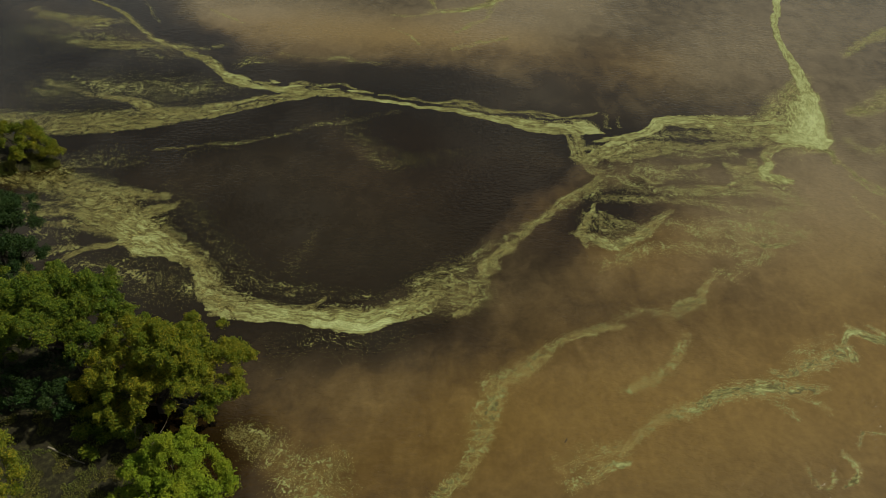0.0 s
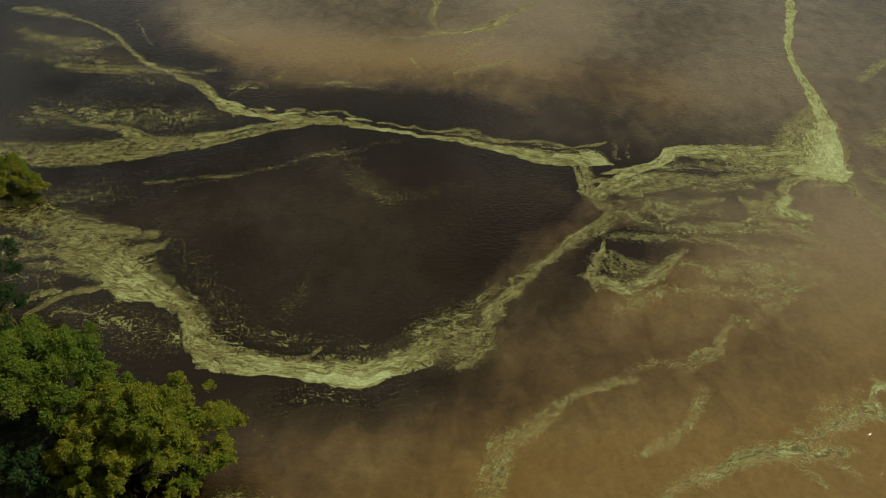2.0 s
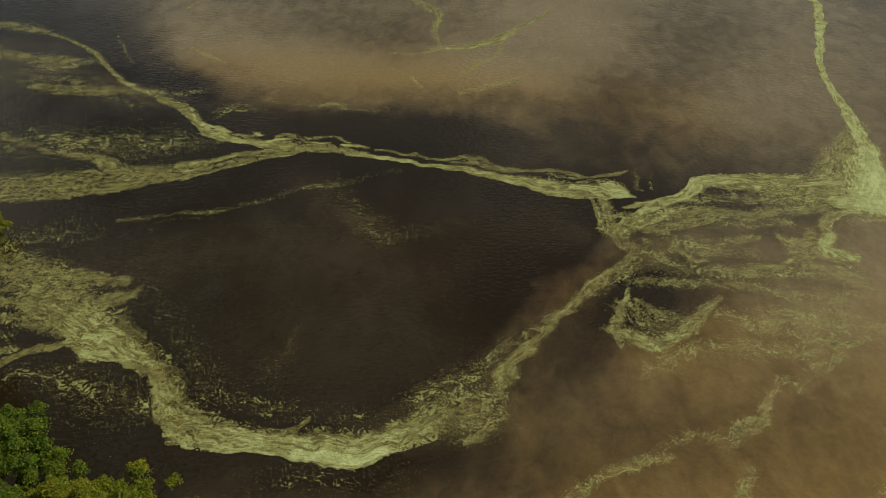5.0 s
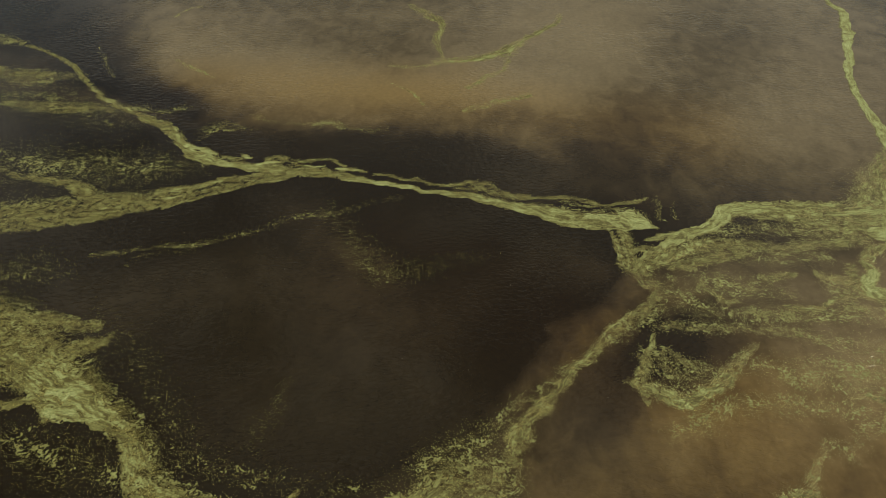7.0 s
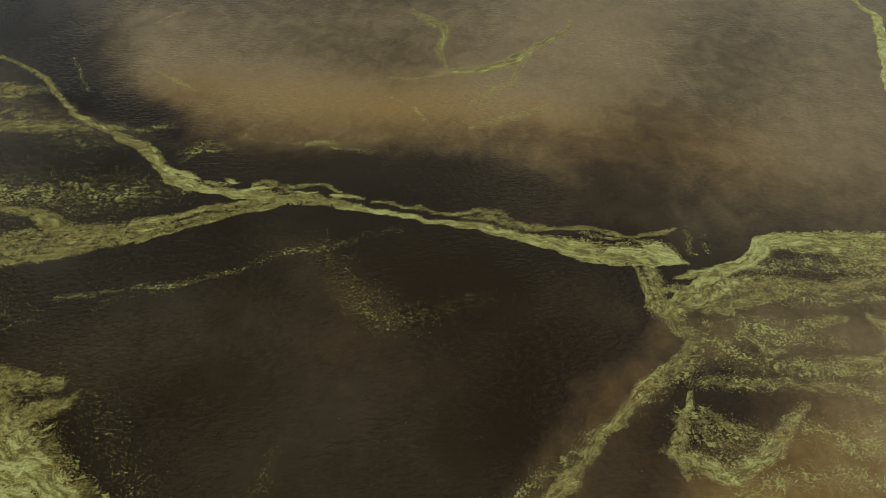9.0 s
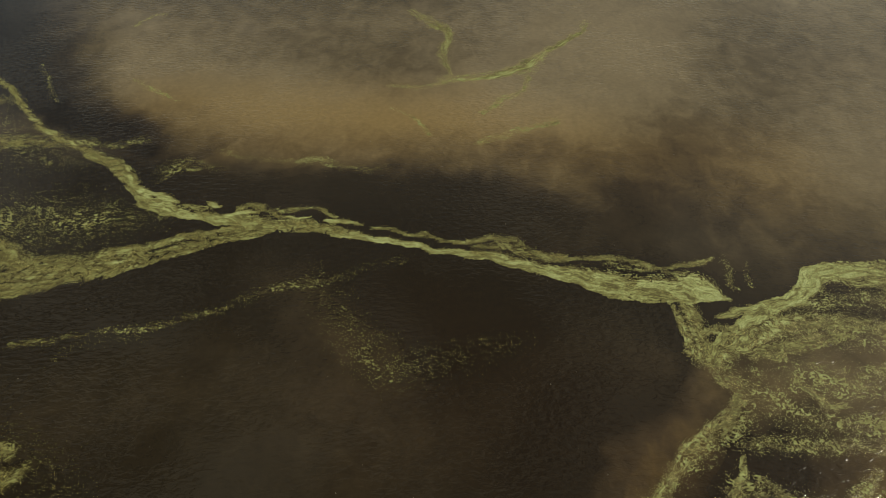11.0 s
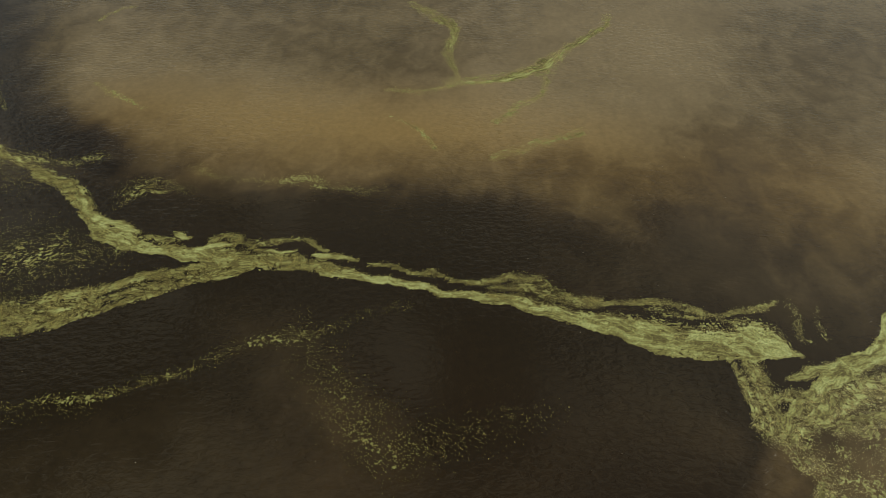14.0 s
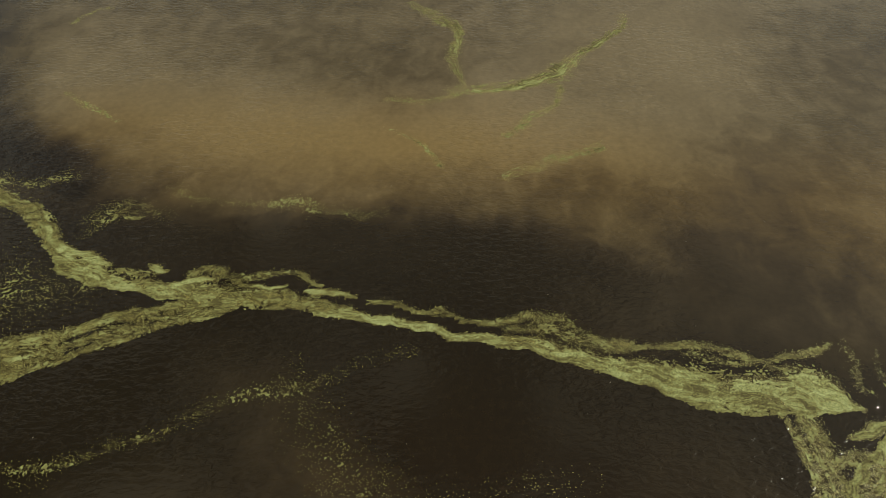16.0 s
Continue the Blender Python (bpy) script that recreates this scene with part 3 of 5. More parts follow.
algae("bulb", 0.7, 0.8, (36.5, 61.4, 0.75, 0.75), (33.8, 58.7, 0.89, 0.82), (31.7, 56.2, 0.88, 0.84), (29.9, 53.9, 0.85, 0.84))
algae("bulb", 0.3, 0.3, (33.6, 49.8, 0.36, 1), (32, 50.1, 0.34, 0.95), (30.7, 49.9, 0.3, 0.95), (29.3, 49.3, 0.41, 0.95))
algae("bulb", 0.4, 0.4, (32.9, 49.6, 0.19, 0.8), (33.9, 49, 0.31, 0.9), (33.8, 47.4, 0.17, 0.7))
algae("bulb", 0.5, 0.5, (33.8, 49.5, 0.21, 0.8), (34.2, 47.9, 0.22, 0.75), (34.8, 46.4, 0.23, 0.6), (35.7, 44.7, 0.32, 0.5), (36.8, 43.5, 0.41, 0.5))
algae("lobe", 0.3, 0.4, (29.1, 49.6, 0.38, 0.9), (28.2, 48.3, 0.42, 0.9), (28.3, 47.3, 0.5, 1), (27.2, 46.3, 0.5, 1), (27.1, 45.4, 0.77, 1), (28.1, 45.1, 0.65, 0.95), (29, 44.8, 0.4, 0.85))
algae("lobe", 0.7, 0.7, (27, 47.7, 0.46, 0.6), (26.4, 46.5, 0.57, 0.7), (26.5, 45.4, 0.57, 0.7))
algae("patch", 0.6, 0.4, (24.2, 47.3, 0.25, 0.6), (25.2, 46.7, 0.42, 0.8), (26.2, 46, 0.5, 0.85), (26.9, 45.6, 0.5, 0.8))
algae("patch", 0.6, 0.3, (21.2, 44.2, 0.16, 0.6), (22.4, 44, 0.3, 0.85), (23.5, 44.2, 0.26, 0.8), (24.7, 44.7, 0.26, 0.7), (25.9, 45.1, 0.27, 0.6))
algae("patch", 0.6, 0.3, (16.3, 46.4, 0.14, 0.6), (16.9, 45.5, 0.27, 0.7), (17.2, 44.9, 0.3, 0.75), (18, 44.7, 0.23, 0.6))
algae("patch", 0.8, 0.6, (19.6, 46.4, 0.3, 0.5), (21.2, 46.7, 0.37, 0.65), (22.5, 47.1, 0.28, 0.7))
algae("patch", 0.8, 0.8, (14.7, 44.7, 0.92, 0.4), (17.5, 43.5, 0.68, 0.42), (20.7, 43.4, 0.66, 0.5), (24, 43.5, 0.73, 0.42), (28.2, 43.5, 0.87, 0.4))
algae("patch", 0.8, 0.7, (12.7, 42.6, 0.5, 0.4), (15.9, 42.5, 0.43, 0.5), (19.1, 42.3, 0.43, 0.55), (21.5, 41.9, 0.44, 0.55), (23.7, 41.1, 0.44, 0.4))
algae("patch", 0.8, 0.8, (16.7, 46.4, 1.13, 0.35), (19.4, 45.7, 0.96, 0.4), (21.7, 45.3, 0.63, 0.3))
algae("patch", 0.8, 0.8, (24.9, 46.5, 0.66, 0.45), (25.6, 44.2, 0.75, 0.5), (28, 42.8, 0.94, 0.35), (29.4, 41.8, 0.92, 0.25))
algae("triangle", 0.5, 0.4, (12.3, 41.9, 0.14, 0.6), (11.8, 40.7, 0.22, 0.65), (11.1, 39.3, 0.36, 0.75), (10.5, 38.3, 0.38, 0.85), (10.6, 37.4, 0.31, 0.85), (10.6, 36.8, 0.13, 0.7))
algae("triangle", 0.5, 0.35, (10, 38.2, 0.19, 0.6), (10.9, 37.9, 0.58, 0.8), (12, 37.4, 0.51, 0.75), (13.1, 37, 0.49, 0.85), (14.2, 37.5, 0.51, 0.85), (15.6, 38.6, 0.53, 0.8), (16.8, 39.8, 0.44, 0.75), (18.1, 41, 0.2, 0.6))
algae("triangle", 0.5, 0.5, (12.5, 40.8, 0.2, 0.55), (13.4, 40, 0.27, 0.75), (14.2, 39.6, 0.27, 0.7), (15.1, 39.4, 0.27, 0.6))
algae("triangle", 0.9, 0.9, (11.8, 39.8, 0.91, 0.5), (13.2, 38.7, 1.05, 0.5), (15, 39.1, 0.74, 0.5))
algae("field", 0.9, 0.9, (11.5, 34.9, 0.51, 0.25), (13.3, 35.8, 0.64, 0.45), (16, 36.8, 0.7, 0.4), (19.4, 36.8, 0.74, 0.4), (22.8, 36.5, 0.62, 0.4))
algae("field", 0.7, 0.6, (22.2, 37.3, 0.24, 0.5), (23.5, 37.4, 0.26, 0.75), (24.8, 37, 0.23, 0.7), (26.9, 37.8, 0.16, 0.5))
algae("field", 0.9, 0.9, (17.5, 39.6, 0.68, 0.28), (20, 39, 1.07, 0.38), (23, 38.7, 1.28, 0.42), (25.8, 39.1, 1.16, 0.42), (27.8, 38.7, 0.81, 0.3))
algae("field", 0.9, 0.9, (23.7, 41, 0.99, 0.3), (25.9, 40.7, 0.8, 0.35), (28.3, 41.3, 0.62, 0.3))
algae("field", 0.9, 0.9, (20.7, 33.9, 0.52, 0.3), (22.8, 35.3, 0.53, 0.35), (24.5, 36.5, 0.36, 0.4))
algae("shore", 0.5, 0.3, (12.6, 47.3, 0.54, 0.7), (12.9, 46.4, 0.75, 0.55), (13.4, 45.4, 0.42, 0.62), (12.6, 44.4, 0.44, 0.7), (11.4, 43.4, 0.53, 0.78), (10.6, 42.9, 0.35, 0.7), (10, 42.4, 0.5, 0.8), (9.3, 41.6, 0.48, 0.72), (8.6, 40.9, 0.32, 0.68), (7.9, 40.2, 0.42, 0.8), (7.1, 39.4, 0.26, 0.7), (6.4, 38.5, 0.4, 0.78), (5.6, 37.7, 0.3, 0.75), (4.8, 36.7, 0.5, 0.82), (4.1, 36.1, 0.34, 0.75), (3.5, 35.3, 0.66, 0.78), (3, 34.6, 0.59, 0.75), (2.9, 33.4, 0.45, 0.6))
algae("shore", 0.9, 0.9, (14.5, 46.4, 0.44, 0.4), (13.4, 44.2, 0.48, 0.42), (11.3, 42.8, 0.47, 0.36), (9.3, 41.3, 0.46, 0.34), (6.9, 39.5, 0.38, 0.3), (4.5, 37.3, 0.46, 0.36))
algae("shore", 0.5, 0.3, (2.2, 33.1, 0.33, 0.55), (2.3, 31.8, 0.28, 0.7), (1.7, 30.8, 0.31, 0.75), (0.9, 30.3, 0.29, 0.75))
algae("shore", 0.8, 0.6, (-0.9, 32.3, 1.39, 0.62), (0.5, 32.2, 1.6, 0.6), (1.9, 32.4, 1.39, 0.55))
algae("shore", 0.9, 0.8, (-1, 33.4, 0.74, 0.35), (0.7, 34.3, 0.84, 0.38), (2.1, 35.4, 0.6, 0.35), (3.7, 37.2, 0.5, 0.25))
algae("shore", 0.55, 0.06, (-15.6, 30.9, 0.9, 0.85), (-13.5, 30.5, 0.92, 0.95), (-11.4, 30.3, 0.88, 1), (-9.1, 29.9, 0.87, 1), (-7.3, 29.8, 1.09, 0.95), (-5.4, 29.5, 1.17, 0.98), (-3.8, 29.9, 1.04, 0.95), (-3.2, 30.3, 0.98, 0.9), (-2.1, 30.9, 1.19, 0.85), (-1.2, 31.7, 1.29, 0.7))
algae("shore", 0.3, 0.2, (-11.1, 30.6, 0.27, 0.88), (-9.5, 30.6, 0.19, 0.92), (-8.4, 31.1, 0.14, 0.8), (-8.2, 31.6, 0.08, 0.64))
algae("shore", 0.3, 0.3, (-8.5, 29.4, 0.38, 1.15), (-7, 29.1, 0.38, 1.15), (-5.2, 28.9, 0.39, 1.15), (-3.6, 29.3, 0.29, 1.1))
algae("mat", 0.8, 0.12, (-27.2, 40.4, 1.75, 0.75), (-24.4, 39.2, 1.72, 0.85), (-22.1, 37.3, 1.61, 0.95), (-20.3, 36.6, 0.99, 0.95), (-18.8, 35.4, 0.86, 0.9), (-17.1, 33.7, 0.99, 0.85), (-16.2, 32, 1.19, 0.85), (-14.7, 31, 1.13, 0.9))
algae("mat", 0.7, 0.6, (-32.8, 44.5, 1.31, 0.6), (-30, 43.3, 1.57, 0.7), (-27, 41.6, 1.53, 0.78), (-24.3, 39.5, 1.25, 0.8))
algae("mat", 0.6, 0.5, (-21.5, 41.5, 0.29, 0.6), (-22.5, 40.8, 0.72, 0.75), (-23.8, 39.9, 0.85, 0.75))
algae("mat", 0.6, 0.5, (-22.7, 42.3, 0.41, 0.6), (-25, 42.5, 0.67, 0.7), (-27.5, 42.9, 0.8, 0.7))
algae("mat", 0.2, 0.6, (-22.7, 36, 0.25, 0.9), (-23.8, 37, 0.32, 0.95), (-25.4, 36.9, 0.32, 0.85), (-26.9, 36.3, 0.27, 0.75), (-28.1, 35.3, 0.26, 0.7), (-28.8, 34.3, 0.24, 0.6))
algae("mat", 0.7, 0.7, (-24.9, 38.1, 0.47, 0.7), (-27.3, 38.6, 0.47, 0.65), (-29.6, 38.9, 0.43, 0.55), (-31.8, 39, 0.38, 0.5))
algae("mat", 0.7, 0.7, (-28.3, 40.1, 0.5, 0.65), (-30.7, 40.5, 0.55, 0.6), (-33.1, 40, 0.65, 0.5))
algae("mat", 0.7, 0.7, (-30.9, 43.3, 0.76, 0.6), (-34.1, 44.2, 0.78, 0.55), (-37.2, 44.9, 0.79, 0.5), (-40.5, 45.8, 0.79, 0.5))
algae("mat", 0.7, 0.7, (-27.8, 36.4, 0.33, 0.55), (-29, 36, 0.4, 0.5), (-30.2, 35.3, 0.4, 0.45))
algae("mat", 0.6, 0.6, (-29.9, 41.8, 0.46, 0.6), (-31.5, 41.3, 0.34, 0.5), (-34, 42, 0.37, 0.45))
algae("speckle", 1, 1, (-34.8, 45.8, 0.8, 0.35), (-31.7, 46.7, 1.13, 0.31), (-29.1, 47.3, 1.25, 0.28), (-26.6, 47.1, 0.73, 0.18))
algae("speckle", 1, 1, (-23.1, 43.7, 0.58, 0.13), (-20, 40.9, 0.98, 0.17), (-16.9, 37, 0.97, 0.18), (-14.9, 34.1, 0.9, 0.24), (-12.2, 32.8, 0.66, 0.28), (-8.9, 32, 0.59, 0.23), (-5.7, 31.6, 0.5, 0.23), (-3.3, 32.3, 0.5, 0.2))
algae("speckle", 1, 1, (-27.4, 34.6, 0.87, 0.26), (-24.1, 34.6, 1.09, 0.3), (-20.3, 33, 1.55, 0.32), (-18.2, 32.4, 1.04, 0.37))
algae("speckle", 1, 1, (-31.5, 38.2, 0.65, 0.31), (-28.6, 37.5, 0.54, 0.35))
algae("speckle", 1, 1, (-8, 28, 0.45, 0.14), (-6.1, 27.9, 0.53, 0.19), (-4.6, 28, 0.36, 0.14))
algae("scurve", 0.7, 0.4, (-0.3, 16.5, 0.43, 0.66), (0.3, 17.5, 0.44, 0.72), (1.1, 18.2, 0.51, 0.66), (1.9, 19.4, 0.55, 0.61), (2.2, 20.8, 0.66, 0.55), (2.7, 22.3, 0.75, 0.61), (3.2, 23.7, 0.7, 0.66), (3.3, 24.7, 0.66, 0.55), (4.3, 25.2, 0.64, 0.55), (5.4, 25.9, 0.56, 0.66), (6.5, 26.7, 0.48, 0.64), (7.5, 27.6, 0.36, 0.55), (8.5, 28.3, 0.3, 0.55), (9.7, 28.7, 0.36, 0.72), (11.1, 29.1, 0.42, 0.68), (12.2, 29.3, 0.28, 0.66))
algae("scurve", 0.9, 0.9, (11.9, 30.1, 0.37, 0.33), (13.5, 30.6, 0.41, 0.39), (15.3, 30, 0.53, 0.33))
algae("scurve", 0.8, 0.7, (16.1, 30.1, 0.38, 0.44), (17, 31.1, 0.6, 0.66), (18, 31.7, 0.47, 0.72), (18.9, 33, 0.27, 0.5), (20.3, 34.4, 0.32, 0.39))
algae("scurve", 0.9, 0.8, (11.3, 24, 0.22, 0.55), (12, 24.3, 0.3, 0.66), (13.3, 24.9, 0.33, 0.55), (14.5, 25.8, 0.32, 0.46), (15.7, 27.2, 0.31, 0.5), (16.3, 28.4, 0.32, 0.33))
algae("drift", 0.8, 0.5, (7.2, 17.8, 0.49, 0.44), (8.2, 18.3, 0.44, 0.55), (9.2, 18.9, 0.32, 0.83), (10, 19.2, 0.23, 0.99), (10.5, 19.4, 0.13, 0.99))
algae("drift", 0.9, 0.7, (7, 19.2, 0.6, 0.31), (9.1, 19.9, 0.48, 0.46), (10.7, 20.2, 0.27, 0.64), (11.9, 21, 0.29, 0.61), (12.9, 21.8, 0.3, 0.61), (14.3, 22.4, 0.42, 0.79), (15.8, 23, 0.35, 0.83), (17.5, 23.9, 0.44, 0.79), (19.1, 24.2, 0.55, 0.88), (20.8, 24.4, 0.63, 0.94), (22.2, 24.3, 0.51, 0.83), (23.7, 24.3, 0.33, 0.44))
algae("drift", 0.7, 0.5, (21, 25.7, 0.23, 0.44), (22, 25.5, 0.3, 0.66), (23.4, 25.9, 0.49, 0.83), (25.1, 26.6, 0.44, 0.77), (26.6, 27.3, 0.49, 0.83), (26.8, 26.7, 0.28, 0.66))
algae("drift", 0.3, 0.3, (26.7, 27.1, 0.25, 0.88), (26.7, 28.1, 0.2, 0.94), (27.5, 28.6, 0.32, 0.94), (28.5, 28.3, 0.33, 0.94), (29.5, 27.7, 0.44, 0.94))
algae("drift", 0.6, 0.6, (27.3, 29.2, 0.17, 0.66), (27.7, 28.8, 0.22, 0.77))
algae("drift", 0.5, 0.5, (28.6, 29.3, 0.17, 0.77), (29.1, 28.9, 0.23, 0.88), (29.8, 28.3, 0.22, 0.88))
algae("drift", 0.9, 0.9, (20.1, 23.6, 0.23, 0.44), (21, 23.2, 0.27, 0.44), (21.5, 22.4, 0.22, 0.33))
algae("drift", 0.9, 0.9, (22.2, 23.6, 0.23, 0.44), (23.1, 23.2, 0.23, 0.39), (23.6, 22.6, 0.18, 0.28))
algae("drift", 1, 1, (22.5, 26.4, 0.42, 0.33), (24, 27.3, 0.51, 0.33), (25.8, 28.3, 0.45, 0.28))
algae("hooks", 0.5, 0.5, (21, 19.1, 0.07, 0.5), (21.1, 18.4, 0.11, 0.7), (21.2, 17.8, 0.2, 0.8), (21.7, 17.6, 0.11, 0.75), (22.3, 18.3, 0.08, 0.7), (22.4, 18.8, 0.07, 0.6))
algae("hooks", 0.5, 0.5, (23.1, 20, 0.17, 0.8), (23.7, 19.5, 0.2, 0.8), (23.5, 18.7, 0.14, 0.85), (22.9, 18.1, 0.13, 0.85), (22.5, 17.7, 0.08, 0.6))
algae("hooks", 0.6, 0.6, (23.9, 20.4, 0.08, 0.6), (24.4, 20.9, 0.11, 0.75), (24.7, 21.4, 0.1, 0.75), (25.6, 21.4, 0.12, 0.6), (26.1, 21.3, 0.08, 0.5))
algae("arm", 0.2, 0.6, (-20.6, 55.2, 0.89, 0.66), (-25.6, 54, 1.37, 0.64), (-29.6, 53.2, 1.53, 0.64), (-34.6, 52.6, 1.62, 0.6), (-41.2, 53.4, 1.39, 0.52), (-45.6, 53.8, 1.33, 0.45))
algae("arm", 0.5, 0.3, (-39.4, 60.3, 0.27, 0.45), (-34.2, 57.6, 0.35, 0.6), (-29.2, 56.2, 0.61, 0.7), (-26.7, 54.6, 1.02, 0.75), (-22.4, 54.7, 0.72, 0.7))
algae("haze", 1, 1, (-38.6, 58.5, 2.28, 0.32), (-34.2, 59, 2.21, 0.37), (-28.5, 58.5, 2.17, 0.4), (-23.5, 58.8, 1.62, 0.36), (-20.1, 59.3, 0.91, 0.26))
algae("haze", 1, 1, (-45.8, 70.4, 2.63, 0.21), (-38.4, 69.4, 2.38, 0.26), (-31.6, 66.2, 1.58, 0.26), (-26.9, 65.2, 1.13, 0.21))
algae("wisp", 0.7, 0.7, (-50.9, 81.2, 0.64, 0.48), (-46.8, 80.5, 0.85, 0.48), (-43.8, 79.4, 0.55, 0.48))
algae("wisp", 0.7, 0.7, (-46.3, 74, 0.69, 0.42), (-40, 73.2, 0.8, 0.6), (-35.1, 72.8, 0.47, 0.36))
algae("wisp", 0.7, 0.7, (-39.1, 68.3, 0.58, 0.54), (-34.8, 67.2, 0.72, 0.66), (-27.5, 67.2, 0.53, 0.36))
algae("wisp", 0.7, 0.7, (-47.8, 76, 0.62, 0.36), (-44.4, 74.2, 0.62, 0.48), (-39.7, 71.9, 0.85, 0.54), (-37.4, 72.6, 0.58, 0.36))
algae("wisp", 0.7, 0.7, (-40.2, 68.3, 0.57, 0.42), (-36.9, 67.6, 0.72, 0.6), (-33.3, 67.7, 0.73, 0.48), (-27.6, 67, 0.59, 0.36))
algae("thread", 0.8, 0.6, (-25.5, 48.8, 0.2, 0.3), (-23.9, 49, 0.21, 0.33), (-21.4, 49.6, 0.24, 0.27), (-18.7, 49.9, 0.31, 0.33), (-16.3, 50.6, 0.26, 0.27), (-14, 51.7, 0.33, 0.22), (-11.3, 52.8, 0.38, 0.2), (-8.7, 53.4, 0.47, 0.25), (-6.6, 54.4, 0.31, 0.11), (-4.1, 55, 0.32, 0.14))
algae("thread", 1, 1, (-22.8, 47.8, 0.21, 0.14), (-21.6, 48.8, 0.28, 0.14), (-18.5, 49.4, 0.41, 0.14))
algae("flecks", 0.9, 0.9, (-7.9, 52.2, 0.73, 0.13), (-7.2, 49.3, 0.89, 0.21), (-5.5, 47.3, 1.03, 0.25), (-3.9, 46.9, 0.98, 0.25), (-1.8, 47.5, 0.8, 0.22), (0.4, 48.2, 0.63, 0.16), (2.7, 48.9, 0.38, 0.09))
algae("flecks", 0.9, 0.9, (-10.1, 38.2, 0.26, 0.22), (-10.3, 36.3, 0.45, 0.21), (-11.2, 34.8, 0.81, 0.17))
algae("cove", 0.9, 0.8, (-12.1, 21, 0.54, 0.6), (-10.3, 20.3, 0.91, 0.58), (-8.7, 19.1, 1.02, 0.42), (-7.1, 18.6, 1.16, 0.5), (-5.8, 19.1, 0.82, 0.43))
algae("cove", 0.9, 0.8, (-7.8, 17.4, 1.13, 0.48), (-5.7, 17.7, 0.77, 0.41))
algae("east", 0.6, 0.6, (42.2, 66.3, 0.44, 0.5), (45.9, 69.2, 0.63, 0.69), (49.3, 71.4, 0.84, 0.62), (53.5, 73.3, 0.92, 0.62))
algae("east", 0.7, 0.7, (38.8, 55.3, 0.87, 0.81), (40.8, 56.3, 0.91, 0.75), (44.2, 58.9, 0.88, 0.69))
algae("east", 0.8, 0.8, (34.5, 45.7, 0.23, 0.44), (35.4, 44, 0.24, 0.44), (36.4, 43.2, 0.25, 0.44))
algae("east", 0.8, 0.8, (33.7, 43.2, 0.18, 0.38), (34, 40.8, 0.26, 0.44), (35, 39.5, 0.29, 0.44))
algae("east", 0.8, 0.8, (36.4, 50.7, 0.73, 0.38), (37.6, 49.1, 0.72, 0.31), (40, 49.9, 0.55, 0.38))
algae("loop", 0.6, 0.6, (-4.6, 88.3, 0.4, 0.51), (-2.4, 85.5, 0.59, 0.67), (-1, 83.3, 0.32, 0.8), (-1.9, 79.8, 0.43, 0.67), (-1.3, 77.2, 0.22, 0.67), (-0.7, 75.8, 0.21, 0.73), (1.5, 75.8, 0.27, 1), (3.5, 76.8, 0.54, 0.91), (5.6, 78.4, 0.55, 0.89), (7.5, 80.4, 0.4, 0.8), (10.3, 83.5, 0.3, 0.73), (11.4, 85.9, 0.38, 0.4))
algae("loop", 0.7, 0.7, (-5.9, 74.9, 0.27, 0.46), (-3.3, 74.7, 0.27, 0.46), (-0.7, 75.6, 0.21, 0.53))
algae("loop", 0.7, 0.7, (5.3, 76.4, 0.26, 0.67), (4.8, 73.9, 0.23, 0.8), (3.4, 72.7, 0.36, 0.56), (1.4, 70.8, 0.31, 0.49))
algae("loop", 0.7, 0.7, (1.1, 67, 0.35, 0.53), (2.8, 67.8, 0.35, 0.43), (4.6, 68.9, 0.36, 0.43), (6.6, 69.7, 0.45, 0.53))
algae("loop", 0.7, 0.7, (-6.2, 71.8, 0.1, 0.33), (-4.2, 70.4, 0.12, 0.6), (-3.5, 69.4, 0.17, 0.87), (-2.9, 68.1, 0.13, 0.67))
algae("loop", 0.7, 0.7, (-27, 75.9, 0.18, 0.27), (-25.7, 74.8, 0.3, 0.49), (-22.7, 72.7, 0.14, 0.3))
algae("loop", 0.7, 0.7, (-30, 85.5, 0.2, 0.4), (-28.9, 87.3, 0.23, 0.53), (-28, 87.7, 0.26, 0.53))
algae("loop", 0.7, 0.7, (-1.8, 75.7, 0.48, 0.4), (2.2, 76.3, 0.48, 0.6), (5.6, 77.8, 0.7, 0.53))
algae("specks", 1, 1, (-17.6, 66.5, 0.32, 0.2), (-16.3, 65.4, 0.29, 0.31), (-14.5, 65.1, 0.26, 0.23), (-12, 64.7, 0.33, 0.33), (-10.8, 65, 0.33, 0.36), (-9.8, 64.4, 0.31, 0.39), (-8.3, 64.1, 0.26, 0.19), (-7.4, 63.9, 0.29, 0.37), (-5.5, 64, 0.26, 0.17))
algae("specks", 0.7, 0.7, (-21.3, 62.8, 0.26, 0.22), (-20.8, 63.5, 0.23, 0.28), (-20, 64.4, 0.38, 0.5), (-18.8, 64.1, 0.18, 0.33))
algae("specks", 0.8, 0.8, (-29.8, 67.7, 0.37, 0.29), (-27.6, 67, 0.32, 0.33), (-25.5, 66.6, 0.37, 0.29), (-23.9, 67.3, 0.48, 0.28))
algae("specks", 0.8, 0.8, (-35.6, 78.3, 0.18, 0.25), (-34.1, 75.8, 0.23, 0.29), (-32.2, 72.7, 0.16, 0.29))
algae("specks", 0.8, 0.8, (-21.2, 64, 0.5, 0.29), (-19.9, 65, 0.43, 0.29), (-17.4, 64.1, 0.38, 0.17))
